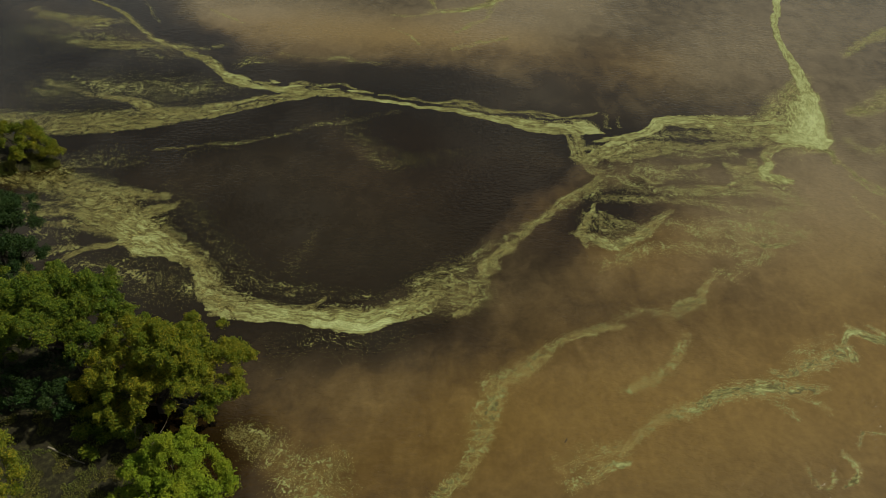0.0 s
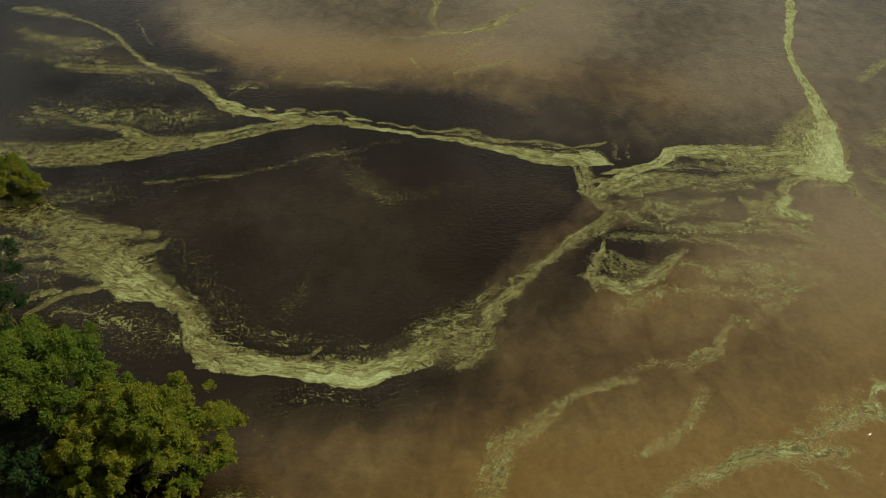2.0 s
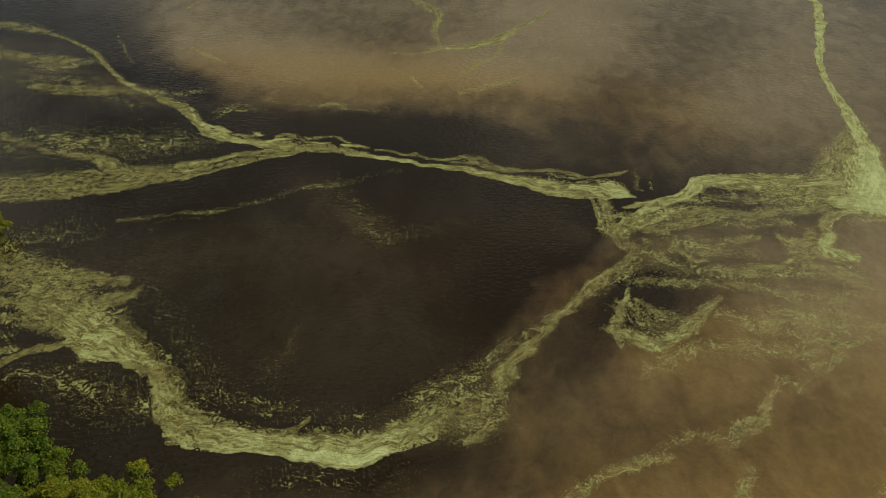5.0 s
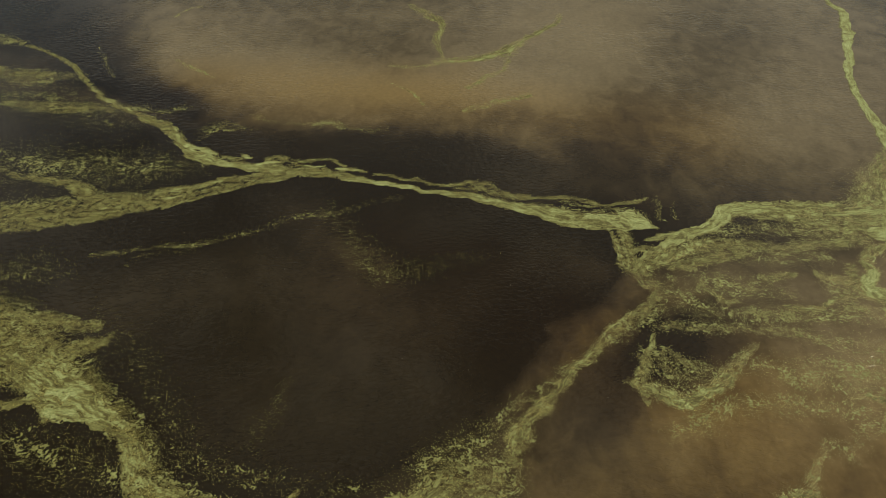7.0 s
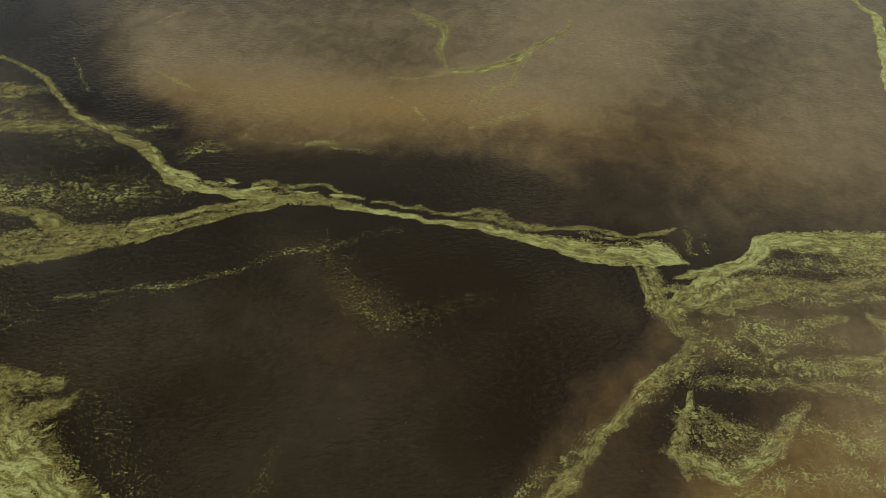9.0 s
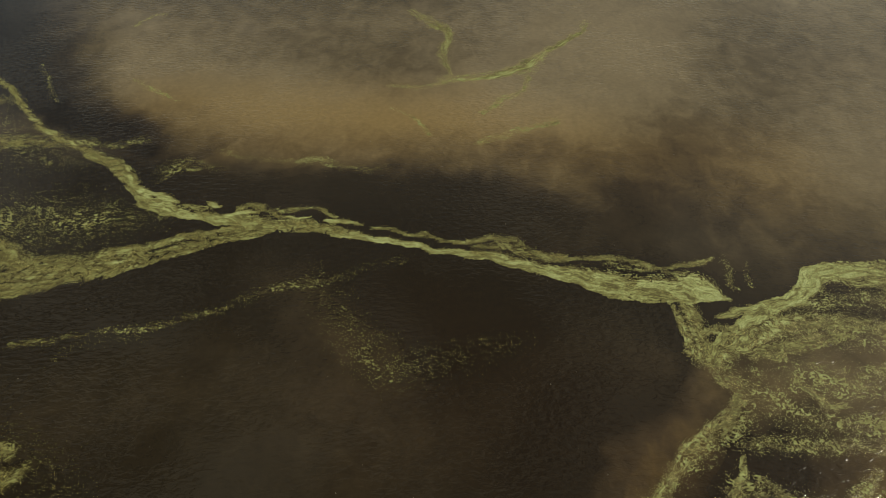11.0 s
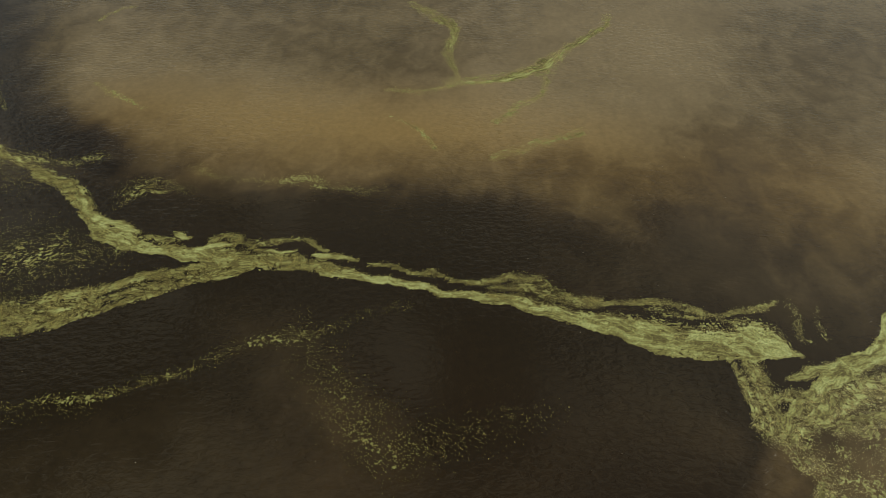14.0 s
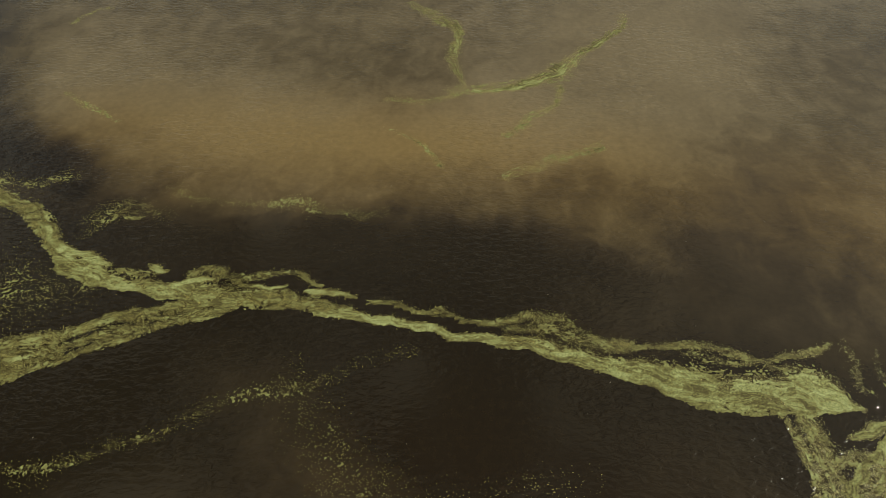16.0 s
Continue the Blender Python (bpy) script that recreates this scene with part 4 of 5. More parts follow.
algae("sprinkle", 1, 1, (-3, 28, 1.07, 0.14), (-6.2, 27.6, 1.05, 0.17), (-8.2, 28.3, 0.92, 0.17), (-10.2, 26.9, 1.1, 0.12))
algae("sprinkle", 1, 1, (-9.2, 54.5, 0.48, 0.14), (-8.1, 51.2, 1, 0.18), (-7, 49.5, 0.97, 0.23), (-5.3, 48.7, 0.77, 0.23))

LABELS = {
    "main": ("algae_streak", "long pale green algae streak crossing the lake"),
    "raft a": ("algae_raft", "thick pale raft of algae at a bend of the streak"),
    "raft b": ("algae_raft", "small oval pale algae raft beside the streak"),
    "raft c": ("algae_raft", "tiny round pale algae raft beside the streak"),
    "raft d": ("algae_raft", "long pointed pale algae raft above the streak"),
    "raft e": ("algae_raft", "thin curved pale algae raft along the streak"),
    "raft f": ("algae_raft", "narrow bent pale algae raft along the streak"),
    "raft g": ("algae_raft", "ragged lump of pale algae on dark water"),
    "fringe": ("algae_fringe", "broken algae fringe along the long streak"),
    "arm": ("algae_arm", "branching speckled arm of green algae"),
    "haze": ("algae_film", "thin speckled film of olive algae"),
    "wisp": ("algae_wisp", "faint far wisps of green algae"),
    "thread": ("algae_thread", "thin sparse thread of floating algae"),
    "flecks": ("algae_flecks", "loose bright flecks of algae on dark water"),
    "shore": ("algae_drift_line", "thick curved drift line of pale algae"),
    "mat": ("algae_mat", "broad mottled algae mat near the bank"),
    "speckle": ("algae_speckle", "speckled algae around dark pools by the bank"),
    "neck": ("algae_neck", "narrow neck of algae between two streaks"),
    "bank": ("algae_band", "wide streaky band of dense green algae"),
    "bulb": ("algae_tongue", "dense pale green tongue of algae, sharp-edged"),
    "lobe": ("algae_lobe", "small dense lobe of algae below the tongue"),
    "patch": ("algae_patch", "thin broken patches of algae in murky water"),
    "triangle": ("algae_patch", "triangular patch of algae on murky water"),
    "field": ("algae_scatter", "scattered algae specks over brown water"),
    "scurve": ("algae_streak", "curved speckled algae streak on brown water"),
    "drift": ("algae_streak", "broad pale algae drift across brown water"),
    "hooks": ("algae_hook", "small hooked curls of algae on brown water"),
    "cove": ("algae_scatter", "speckled algae in the cove beside the trees"),
    "east": ("algae_wisp", "thin algae wisps on hazy brown water"),
    "loop": ("algae_loop", "distant looping line of algae"),
    "specks": ("algae_speck_line", "broken line of algae specks along the silt"),
    "sprinkle": ("algae_sprinkle", "fine sprinkle of floating specks"),
}


def build_algae():
    """Where cover beats the grain of the mat, the mat lies on the water. Dense mats are felted and marbled along their drift; thin ones break into specks."""
    x, y = cover.x, cover.y
    some = cover.value > 0.08
    d, sx, sy, along, across = (a[some] for a in (cover.value, x, y, cover.along, cover.across))
    ex, ey = fbm(sx / 2.1, sy / 2.1, 53, 3) - 0.5, fbm(sx / 2.1, sy / 2.1, 57, 3) - 0.5
    fx, fy = fbm(sx / 0.55, sy / 0.55, 55, 2) - 0.5, fbm(sx / 0.55, sy / 0.55, 59, 2) - 0.5
    lanes = uniform(fbm(along / 2.6 + 1.5 * ex, across / 0.50 + 2.6 * ey + 0.5 * fy, 51, 3))
    strands = uniform(1 - np.abs(2 * fbm(along / 0.95 + 1.8 * ex + 0.5 * fx, across / 0.21 + 3.4 * ey + 0.9 * fy, 61, 3) - 1))
    threads = uniform(1 - np.abs(2 * fbm(along / 0.75 + 1.8 * ex, across / 0.105 + 5.0 * ey + 1.2 * fy, 65, 2) - 1))
    marble = uniform(fbm(sx / 0.62 + 2.4 * ex + 0.7 * fx, sy / 0.44 + 2.4 * ey + 0.7 * fy, 71, 4, 0.62))
    felt = uniform(fbm(sx / 0.17 + fx, sy / 0.13 + fy, 77, 2, 0.6))
    specks = np.where(d > 0.34, uniform(value_noise(sx / 0.082, sy / 0.074, 81)), uniform(value_noise(sx / 0.056, sy / 0.056, 83)))
    dense = smooth((d - 0.32) / 0.42)
    solid = smooth((d - 1.0) / 0.12)
    grain = uniform(dense * (0.30 * lanes + 0.34 * strands + 0.36 * marble + (0.34 - 0.16 * solid) * felt + (0.46 - 0.34 * solid) * specks)
                    + (1 - dense) * (0.18 * lanes + 0.42 * marble + 0.22 * felt + 0.66 * specks))
    over = 1.03 * d ** 2.0 - grain
    h = np.full(x.shape, -1.0)
    h[some] = over
    z = np.where(h > 0, 0.012 * np.clip(h, 0, 1) + 0.004, 0.05 * h).clip(-0.006, 0.016)
    body = np.zeros(x.shape)
    body[some] = np.clip(0.20 + 0.60 * over + 0.26 * (felt - 0.5) + dense * (0.42 * (1 - 0.65 * solid) * (threads - 0.5) + 0.34 * (lanes - 0.5) + 0.2 * (specks - 0.5)) + 0.20 * (1 - dense), 0, 1)
    thick = body.ravel()
    rows, cols = x.shape
    up = h > 0
    face_on = (up[:-1, :-1].astype(np.int8) + up[:-1, 1:] + up[1:, 1:] + up[1:, :-1]) > 1
    face_owner = cover.owner[:-1, :-1]
    q = quads(rows, cols)
    on, who = face_on.ravel(), face_owner.ravel()
    co = np.stack([x, y, z], -1).reshape(-1, 3)
    for k, kind in enumerate(KINDS):
        f = q[on & (who == k)]
        if not len(f):
            continue
        used, inv = np.unique(f, return_inverse=True)
        name, label = LABELS[kind]
        me = grid_mesh(name, co[used], inv.reshape(-1, 4), ALGAE)
        me.attributes.new("thick", 'FLOAT', 'POINT').data.foreach_set("value", thick[used].astype(np.float32))
        ob = new(name, me)
        if name == "algae_raft":
            tagged(ob, label, "algae raft", "algae rafts on the lake")
        else:
            tagged(ob, label, "algae", "algae on the lake", "stuff")


lake()
build_algae()


# ---- the bank on the west side ----
def shore_x(y):
    """Where the bank meets the water."""
    return np.interp(y, [0, 14, 18, 22, 26, 30, 35, 38, 41, 44.5, 46.2, 47.5, 49, 51, 60, 80], [-10, -13.5, -15.5, -18.2, -21.5, -26.5, -31, -35, -39, -38.5, -33.4, -33.4, -35, -39, -52, -75])


def bank_height(x, y):
    inland = shore_x(y) - x + 1.6 * (fbm(x / 3.1, y / 3.1, 101) - 0.5) + 0.5 * (fbm(x / 0.7, y / 0.7, 111) - 0.5)
    rise = np.where(inland > 0, 0.9 * (1 - np.exp(-np.clip(inland, 0, 60) / 3.0)), np.clip(inland * 0.4, -0.5, 0))
    return rise + 0.12 * (fbm(x / 1.3, y / 1.3, 121) - 0.5) * (inland > 0.2) - 0.02


def bank():
    xs = np.concatenate([[-3000, -900, -300, -140], np.arange(-90, -9, 0.35)])
    ys = np.concatenate([[-3000, -900, -300, -100, -40], np.arange(-8, 62, 0.35)])
    gx, gy = np.meshgrid(xs, ys)
    gz = bank_height(gx, gy)
    me = grid_mesh("bank", np.stack([gx, gy, gz], -1).reshape(-1, 3), quads(*gx.shape), SOIL)
    return tagged(new("ground", me), "low muddy lake bank strewn with leaf litter", "ground", kind="structure")


bank()


def ground_z(x, y):
    return float(bank_height(np.array([x]), np.array([y]))[0])


# ---- trees ----
def part(name, me, mat, parent, label=""):
    if not me.materials:
        me.materials.append(mat)
    ob = new(name, me)
    ob.parent = parent
    return tagged(ob, label)


def tube(points, radii, sides=8):
    """A tapered, bent tube along points."""
    verts, faces = [], []
    for i, p in enumerate(points):
        a, b = Vector(points[max(i - 1, 0)]), Vector(points[min(i + 1, len(points) - 1)])
        q = (b - a).to_track_quat('Z', 'Y')
        for s in range(sides):
            t = 2 * math.pi * s / sides
            r = radii[i] * (1 + 0.12 * math.sin(3 * t + i))
            verts.append(Vector(p) + q @ Vector((r * math.cos(t), r * math.sin(t), 0)))
    for i in range(len(points) - 1):
        for s in range(sides):
            faces.append((i * sides + s, i * sides + (s + 1) % sides, (i + 1) * sides + (s + 1) % sides, (i + 1) * sides + s))
    faces.append(tuple(range((len(points) - 1) * sides, len(points) * sides)))
    me = bpy.data.meshes.new("tube")
    me.from_pydata([tuple(v) for v in verts], [], faces)
    me.polygons.foreach_set("use_smooth", [True] * len(me.polygons))
    return me


def bent(rs, a, b, steps, sway):
    """A wandering line from a to b."""
    a, b = np.array(a, float), np.array(b, float)
    out = []
    off = np.zeros(3)
    for i in range(steps + 1):
        u = i / steps
        off = off + rs.normal(0, sway, 3) * (0 < i < steps)
        out.append(tuple(a + (b - a) * u + off * math.sin(math.pi * u)))
    return out


def leaves(rs, lobes, count, size, droop, mat):
    """A crown: small leaf sprays on domed tufts that stand out of each lobe, with dark gaps between them."""
    tufts = []
    for lx, ly, lz, r, flat in lobes:
        for _ in range(max(7, int(11 * r ** 1.5))):
            d = rs.normal(size=3)
            d /= np.linalg.norm(d)
            if d[2] < -0.25:
                d[2] = -d[2]
            rad = r * rs.uniform(0.55, 1.18)
            tufts.append((np.array([lx, ly, lz]) + d * rad * np.array([1, 1, flat]), d, rs.uniform(0.22, 0.52) * (0.7 + 0.22 * r)))
    share = np.array([t[2] ** 2 for t in tufts])
    share = share / share.sum() * count
    centres, axes, normals = [], [], []
    for (c, d, cr), n in zip(tufts, share.astype(int)):
        o = rs.normal(size=(n, 3)) + d * 0.5 + np.array([0, 0, 0.35])
        o /= np.linalg.norm(o, axis=1, keepdims=True)
        wob = 1 + 0.35 * np.sin(o[:, 0] * 5 + 9 * rs.rand()) * np.sin(o[:, 1] * 5 + 9 * rs.rand()) + 0.2 * np.sin(o[:, 2] * 9)
        rad = cr * (0.35 + 0.75 * rs.rand(n, 1) ** 0.5) * wob[:, None]
        p = o * rad * np.array([1, 1, 0.72])
        p[:, 2] -= droop * np.hypot(p[:, 0], p[:, 1]) ** 2 / cr
        centres.append(c + p)
        t = np.cross(o, rs.normal(size=(n, 3)))
        axes.append(t / (np.linalg.norm(t, axis=1, keepdims=True) + 1e-9) + o * 0.6 + np.array([0, 0, 0.15 - droop]))
        normals.append(o + np.array([0, 0, 0.4]) + rs.normal(size=(n, 3)) * 0.5)
    c, ax, up = np.concatenate(centres), np.concatenate(axes), np.concatenate(normals)
    ax /= np.linalg.norm(ax, axis=1, keepdims=True)
    side = np.cross(ax, up)
    side /= np.linalg.norm(side, axis=1, keepdims=True) + 1e-9
    nrm = np.cross(side, ax)
    ln = size * rs.uniform(0.6, 1.4, (len(c), 1))
    wd = ln * 0.22
    v = np.stack([c - ax * ln * 0.5, c + side * wd + nrm * ln * 0.06, c + ax * ln * 0.5 - nrm * ln * 0.05, c - side * wd + nrm * ln * 0.06], 1)
    return grid_mesh("crown", v.reshape(-1, 3), np.arange(len(c) * 4).reshape(-1, 4), mat, flat=True)


def tree(name, label, x, y, lobes, count, size, droop, mat, seed, trunks=1, trunk_r=0.16):
    """lobes: centres relative to the foot, radius and flatness of each mass of leaves."""
    rs = np.random.RandomState(seed)
    root = new(name)
    root.location = (x, y, ground_z(x, y) - 0.05)
    tagged(root, label, "tree" if "tree" in name else "bush", "trees on the bank")
    top = max(lobes, key=lambda lo: lo[2])
    for k in range(trunks):
        foot = (rs.normal(0, 0.25) * k, rs.normal(0, 0.25) * k, 0)
        lead = (top[0] * 0.6 + rs.normal(0, 0.5) * k, top[1] * 0.6 + rs.normal(0, 0.5) * k, top[2] * 0.72)
        pts = bent(rs, foot, lead, 7, 0.10)
        trunk = part("trunk", tube(pts, list(np.linspace(trunk_r * 1.25, trunk_r * 0.5, 8))), BARK, root)
        for j, (lx, ly, lz, r, flat) in enumerate(lobes):
            if j % trunks != k:
                continue
            s = np.array(pts[2 + (j * 2) % 4])
            e = (lx, ly, lz + 0.2 * r)
            bp = bent(rs, s, e, 6, 0.12)
            limb = part("limb", tube(bp, list(np.linspace(trunk_r * 0.5, 0.025, 7)), 6), BARK, trunk)
            for _ in range(3):
                d = rs.normal(size=3)
                d[2] = abs(d[2]) * 0.5
                d = d / np.linalg.norm(d) * r * 0.85
                tp = bent(rs, bp[rs.randint(3, 6)], np.array(e) + d, 4, 0.08)
                me = tube(tp, list(np.linspace(0.035, 0.010, 5)), 4)
                me.materials.append(BARK)
                br = new("branch", me)
                br.parent = trunk
    part("crown", leaves(rs, lobes, count, size, droop, mat), mat, root)
    return root


# lobes: x, y, height, radius, flatness
tree("willow_tree", "spreading olive-green tree leaning over the water", -17.0, 22.4,
     [(2.0, -0.1, 6.4, 1.8, 0.7), (0.4, 0.7, 6.0, 1.7, 0.7), (3.5, 1.6, 5.2, 1.4, 0.65), (4.8, 1.0, 4.6, 1.15, 0.6), (1.8, 2.1, 4.9, 1.4, 0.7),
      (-0.9, -0.4, 5.2, 1.5, 0.7), (2.8, -1.5, 5.4, 1.3, 0.65), (4.5, -0.8, 3.9, 1.0, 0.6), (0.7, -1.4, 5.0, 1.3, 0.65), (0.0, 2.2, 4.0, 1.4, 0.8),
      (3.2, 0.2, 5.0, 1.4, 0.7), (-1.6, 1.4, 4.2, 1.5, 0.9), (3.6, -2.2, 3.6, 0.9, 0.6), (-2.2, -0.6, 3.6, 1.3, 0.9), (5.0, -0.2, 3.0, 0.8, 0.6), (-0.6, -2.0, 3.8, 1.1, 0.8)],
     180000, 0.125, 0.2, OLIVE, 5, 2, 0.2)
tree("willow_tree", "tall mid-green tree with a dense rounded crown", -22.4, 25.0,
     [(0.6, 0.4, 6.3, 1.9, 0.75), (2.4, 1.2, 5.2, 1.4, 0.8), (-1.6, 0.6, 5.8, 1.9, 0.75), (1.4, 2.4, 5.0, 1.5, 0.75), (-0.6, -1.0, 5.6, 1.7, 0.75),
      (-3.4, -0.4, 5.4, 1.8, 0.75), (2.2, -0.6, 4.4, 1.3, 0.8), (-0.8, 2.4, 5.0, 1.6, 0.75), (-4.6, 2.0, 5.4, 1.8, 0.8),
      (-2.4, -0.8, 4.0, 1.4, 0.9), (-5.4, -0.8, 4.6, 1.8, 0.8), (3.2, 0.6, 3.6, 1.3, 0.9)],
     150000, 0.135, 0.15, GREEN, 7, 2, 0.22)
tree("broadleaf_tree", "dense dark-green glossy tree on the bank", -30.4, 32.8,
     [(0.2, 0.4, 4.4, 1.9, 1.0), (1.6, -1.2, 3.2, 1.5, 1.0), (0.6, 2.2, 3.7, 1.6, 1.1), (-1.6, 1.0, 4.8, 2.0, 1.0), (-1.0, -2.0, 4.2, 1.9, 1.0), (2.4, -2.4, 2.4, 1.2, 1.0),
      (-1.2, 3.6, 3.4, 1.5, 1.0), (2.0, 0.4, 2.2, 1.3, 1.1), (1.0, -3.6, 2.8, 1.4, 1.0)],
     56000, 0.16, 0.1, DARKLEAF_SHADE, 9, 1, 0.22)
tree("young_tree", "bright green feathery tree at the water's edge", -13.7, 16.6,
     [(0.2, 0.2, 4.8, 1.5, 0.75), (1.6, 0.4, 4.2, 1.2, 0.75), (-1.2, -0.2, 3.9, 1.3, 0.75), (0.8, -1.4, 4.4, 1.4, 0.75), (2.0, -1.0, 3.4, 1.1, 0.7), (-0.6, -1.8, 3.8, 1.3, 0.7),
      (-2.2, -1.0, 2.7, 0.9, 0.7), (1.0, -3.0, 3.8, 1.4, 0.7), (-1.6, -3.2, 3.4, 1.3, 0.7), (-2.6, -0.2, 2.0, 0.8, 0.8)],
     80000, 0.125, 0.2, FRESH, 11, 1, 0.13)
tree("young_tree", "yellowish green tree in leaf on the bank", -22.6, 16.2,
     [(0.0, 0.4, 3.7, 1.4, 0.75), (1.0, -0.6, 3.4, 1.1, 0.75), (-1.2, -0.6, 3.8, 1.4, 0.75), (0.4, -2.0, 3.4, 1.5, 0.7), (-2.4, 0.6, 4.0, 1.6, 0.75), (-1.4, 1.4, 3.0, 1.2, 0.8)],
     44000, 0.125, 0.2, OLIVE, 13, 1, 0.13)
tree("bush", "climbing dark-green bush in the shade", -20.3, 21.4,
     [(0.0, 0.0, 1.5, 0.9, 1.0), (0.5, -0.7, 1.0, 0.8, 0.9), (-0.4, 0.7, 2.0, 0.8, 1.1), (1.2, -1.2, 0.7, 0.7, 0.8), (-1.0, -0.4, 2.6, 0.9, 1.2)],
     14000, 0.15, 0.1, DARKLEAF_SHADE, 15, 1, 0.05)
# added bush; its near-black leaves fill the shaded gap below the crowns
tree("bush", "low undergrowth added along the bank, leaf colour darkened for tree shade", -25.6, 22.6,
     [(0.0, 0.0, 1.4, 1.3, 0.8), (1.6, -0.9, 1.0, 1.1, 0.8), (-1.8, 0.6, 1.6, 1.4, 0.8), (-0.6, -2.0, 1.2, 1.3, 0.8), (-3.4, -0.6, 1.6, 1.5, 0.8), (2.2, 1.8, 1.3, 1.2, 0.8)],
     14000, 0.16, 0.1, DARKLEAF_SHADE, 19, 2, 0.05)
tree("bush", "shaded green bush under the tall trees", -18.4, 20.9,
     [(0.0, 0.0, 1.3, 1.1, 0.8), (1.3, -0.8, 0.9, 0.9, 0.8), (-1.0, -1.0, 1.2, 1.0, 0.8), (0.6, 1.2, 1.5, 1.1, 0.9), (-1.8, 0.6, 1.6, 1.1, 0.9)],
     18000, 0.15, 0.1, GREEN, 27, 2, 0.05)
tree("bush", "round olive-green bush on a spit of the bank", -35.8, 47.3,
     [(0.2, 0.3, 1.6, 1.3, 0.8), (1.7, 0.0, 1.2, 1.1, 0.8), (-1.6, 0.2, 1.7, 1.4, 0.8), (2.6, -0.6, 0.6, 0.7, 0.8), (0.6, -0.9, 0.9, 1.0, 0.8), (-3.4, 0.6, 1.7, 1.5, 0.8)],
     40000, 0.14, 0.15, OLIVE, 17, 2, 0.07)


# ---- reeds, fallen wood and floating bits ----
def blades(rs, x, y, height, width):
    """Upright, leaning grass blades, each a narrow bent strip."""
    n = len(x)
    z = np.maximum(bank_height(x, y), -0.02)
    a, h = rs.uniform(0, 6.28, n), height * rs.uniform(0.5, 1.2, n)
    lean = rs.normal(0, 0.35, (n, 2)) * h[:, None]
    v = []
    for u, w in ((0.0, 1.0), (0.55, 0.75), (1.0, 0.12)):
        for s in (-1, 1):
            v.append(np.stack([x + lean[:, 0] * u * u + s * w * width * np.cos(a), y + lean[:, 1] * u * u + s * w * width * np.sin(a), z + h * u], -1))
    k = np.arange(n)[:, None] * 6
    faces = np.concatenate([k + np.array([0, 1, 3, 2]), k + np.array([2, 3, 5, 4])])
    return grid_mesh("blades", np.stack(v, 1).reshape(-1, 3), faces, REED, flat=True)


def grass(label, count, height, width, seed, x_range, y_range, inland):
    rs = np.random.RandomState(seed)
    x, y = rs.uniform(*x_range, count * 8), rs.uniform(*y_range, count * 8)
    d = shore_x(y) - x
    keep = (inland[0] < d) & (d < inland[1]) & (fbm(x / 0.8, y / 0.8, 131) > 0.46)
    tagged(new("reeds", blades(rs, x[keep][:count], y[keep][:count], height, width)), label, "reeds", kind="stuff")


grass("pale yellowish reeds fringing the spit of the bank", 7000, 0.40, 0.022, 3, (-44, -32.5), (43.2, 47.2), (-0.7, 2.6))
grass("dry reeds along the water's edge under trees", 5000, 0.35, 0.022, 4, (-36, -22), (28, 43), (-0.5, 1.2))
grass("short olive grass on the shaded bank", 14000, 0.10, 0.02, 6, (-26, -16), (14, 22), (0.0, 9.0))


def fallen_log(label, a, b, r, seed):
    rs = np.random.RandomState(seed)
    root = new("log")
    root.location = a
    pts = bent(rs, (0, 0, 0), np.array(b) - np.array(a), 8, 0.05)
    part("stem", tube(pts, list(np.linspace(r, r * 0.55, 9)), 9), DEAD, root)
    for k in (2, 4, 6):
        e = np.array(pts[k]) + rs.normal(0, 0.25, 3) + np.array([0, 0, 0.3])
        part("stub", tube(bent(rs, pts[k], e, 3, 0.03), [r * 0.4, r * 0.3, r * 0.2, r * 0.12], 6), DEAD, root)
    tagged(root, label, "log")


la, lb = (-22.3, 19.55), (-19.9, 18.6)
fallen_log("weathered pale log lying on the bank", (*la, ground_z(*la) + 0.05), (*lb, ground_z(*lb) + 0.05), 0.06, 23)


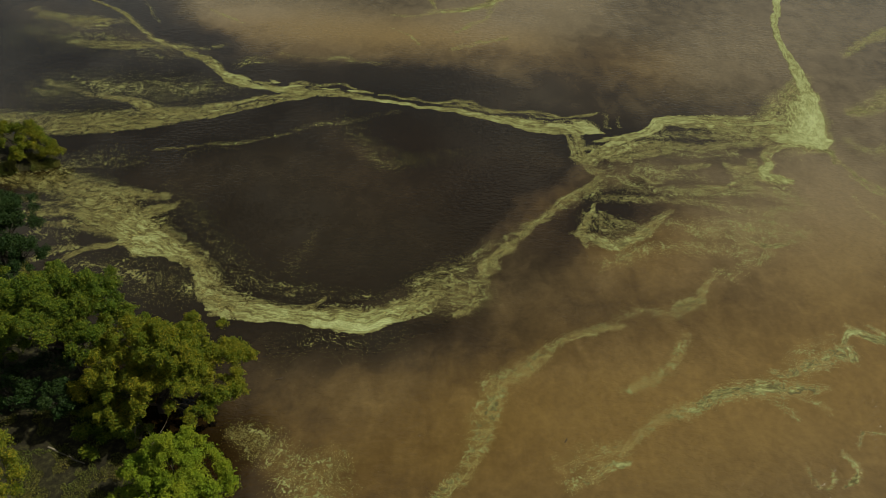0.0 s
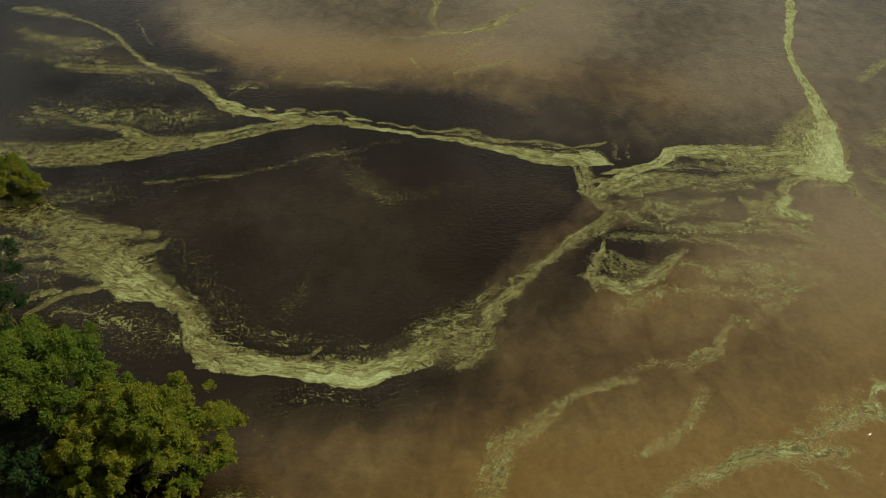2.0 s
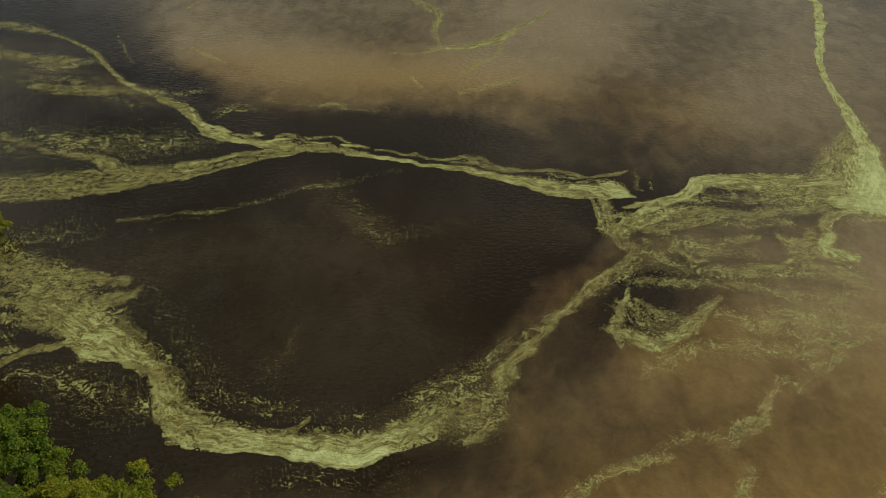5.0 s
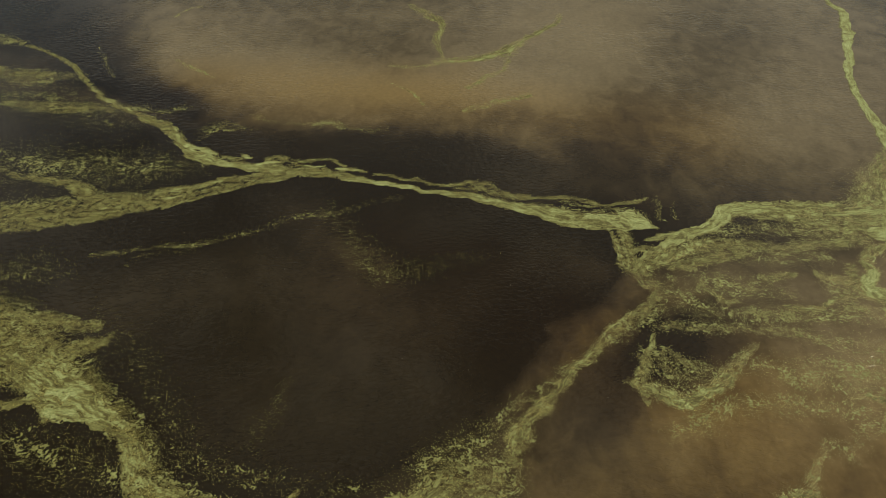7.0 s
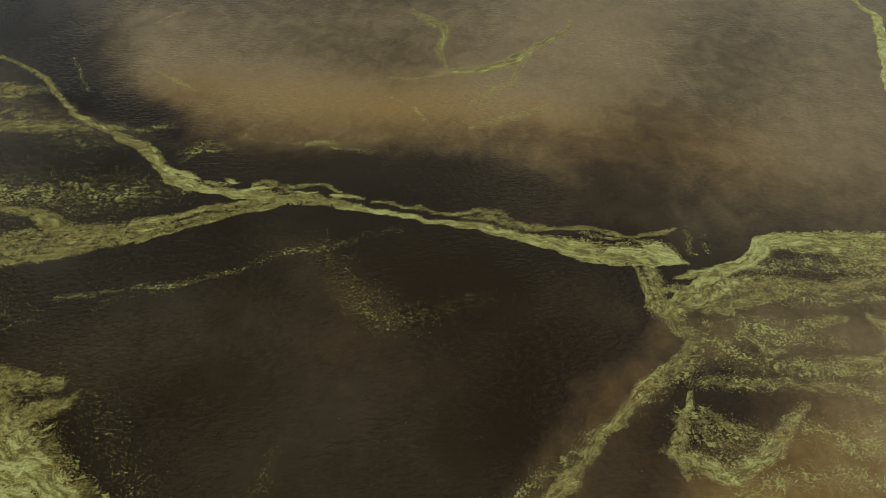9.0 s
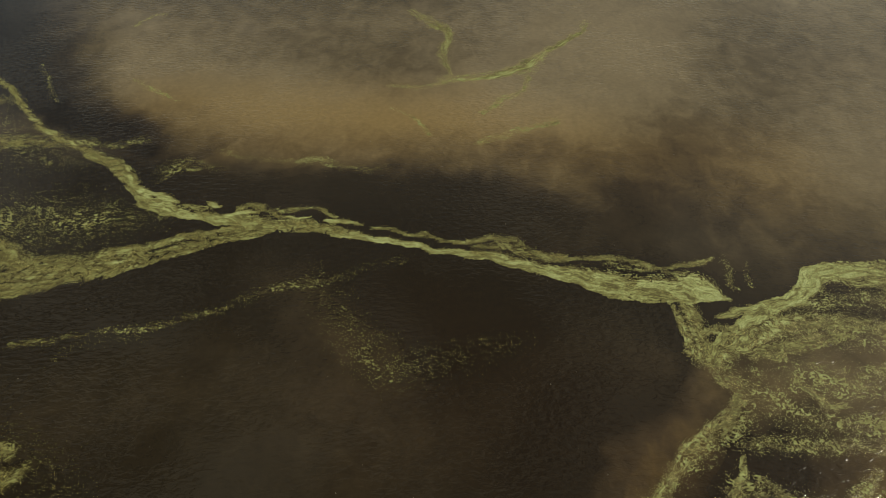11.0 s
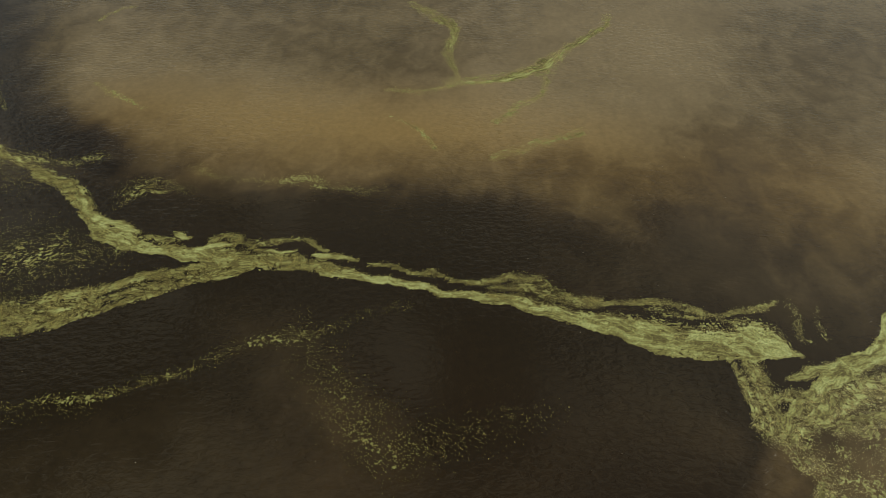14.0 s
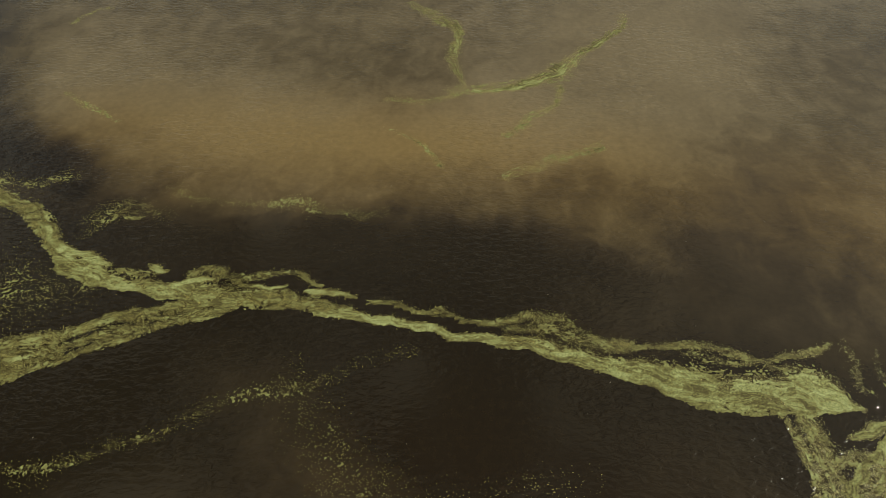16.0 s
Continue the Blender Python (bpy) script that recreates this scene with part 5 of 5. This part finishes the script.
def dead_branch(label, foot, seed, height):
    """A bare, forked, whitish branch."""
    rs = np.random.RandomState(seed)
    root = new("dead_branch")
    root.location = foot
    top = np.array([rs.normal(0, 0.3), rs.normal(0, 0.3), height])
    main = bent(rs, (0, 0, 0), top, 7, 0.06)
    stem = part("stem", tube(main, list(np.linspace(0.035, 0.01, 8)), 6), DEAD, root)
    for k in range(9):
        s = main[2 + k % 5]
        e = np.array(s) + np.array([rs.normal(0, 0.5), rs.normal(0, 0.5), rs.uniform(0.2, 0.8)])
        part("twig", tube(bent(rs, s, e, 4, 0.04), list(np.linspace(0.015, 0.006, 5)), 5), DEAD, stem)
    tagged(root, label, "branch")


dead_branch("bare whitish dead branch between the trees", (-15.9, 19.6, ground_z(-15.9, 19.6)), 31, 3.4)
dead_branch("bare grey dead branch between the trees", (-16.9, 20.1, ground_z(-16.9, 20.1)), 33, 2.6)


def floating_bits():
    """Seeds, petals and scraps scattered on the lake."""
    rs = np.random.RandomState(41)
    verts, faces = [], []
    for _ in range(300):
        x, y = rs.uniform(-34, 34), rs.uniform(16, 86)
        if x < float(shore_x(y)) + 1:
            continue
        r, a = rs.uniform(0.018, 0.045), rs.uniform(0, 6.28)
        k = len(verts)
        for j, (u, v) in enumerate(((1, 0), (0, 0.6), (-1, 0), (0, -0.6))):
            verts.append((x + r * (u * math.cos(a) - v * math.sin(a)), y + r * (u * math.sin(a) + v * math.cos(a)), 0.012 + 0.012 * (j % 2)))
        faces.append((k, k + 1, k + 2, k + 3))
    tagged(new("floating_bits", grid_mesh("bits", verts, faces, DEAD, flat=True)), "tiny pale scraps floating on the lake", "debris", kind="stuff")


floating_bits()


def floating_stick(x, y, turn, length, seed):
    rs = np.random.RandomState(seed)
    d = np.array([math.cos(radians(turn)), math.sin(radians(turn)), 0]) * length
    ob = new("floating_stick", tube(bent(rs, (0, 0, 0), d, 5, 0.03), list(np.linspace(0.028, 0.012, 6)), 6))
    ob.data.materials.append(BARK)
    ob.location = (x, y, 0.01)
    tagged(ob, "short brown stick floating on the water", "stick", "floating sticks")


for k, (x, y, turn, length) in enumerate(((-10.5, 24.7, 25, 0.5), (-7.1, 27.7, -20, 0.3), (7.2, 20.5, 60, 0.3), (-4.6, 24.0, 10, 0.35))):
    floating_stick(x, y, turn, length, 60 + k)
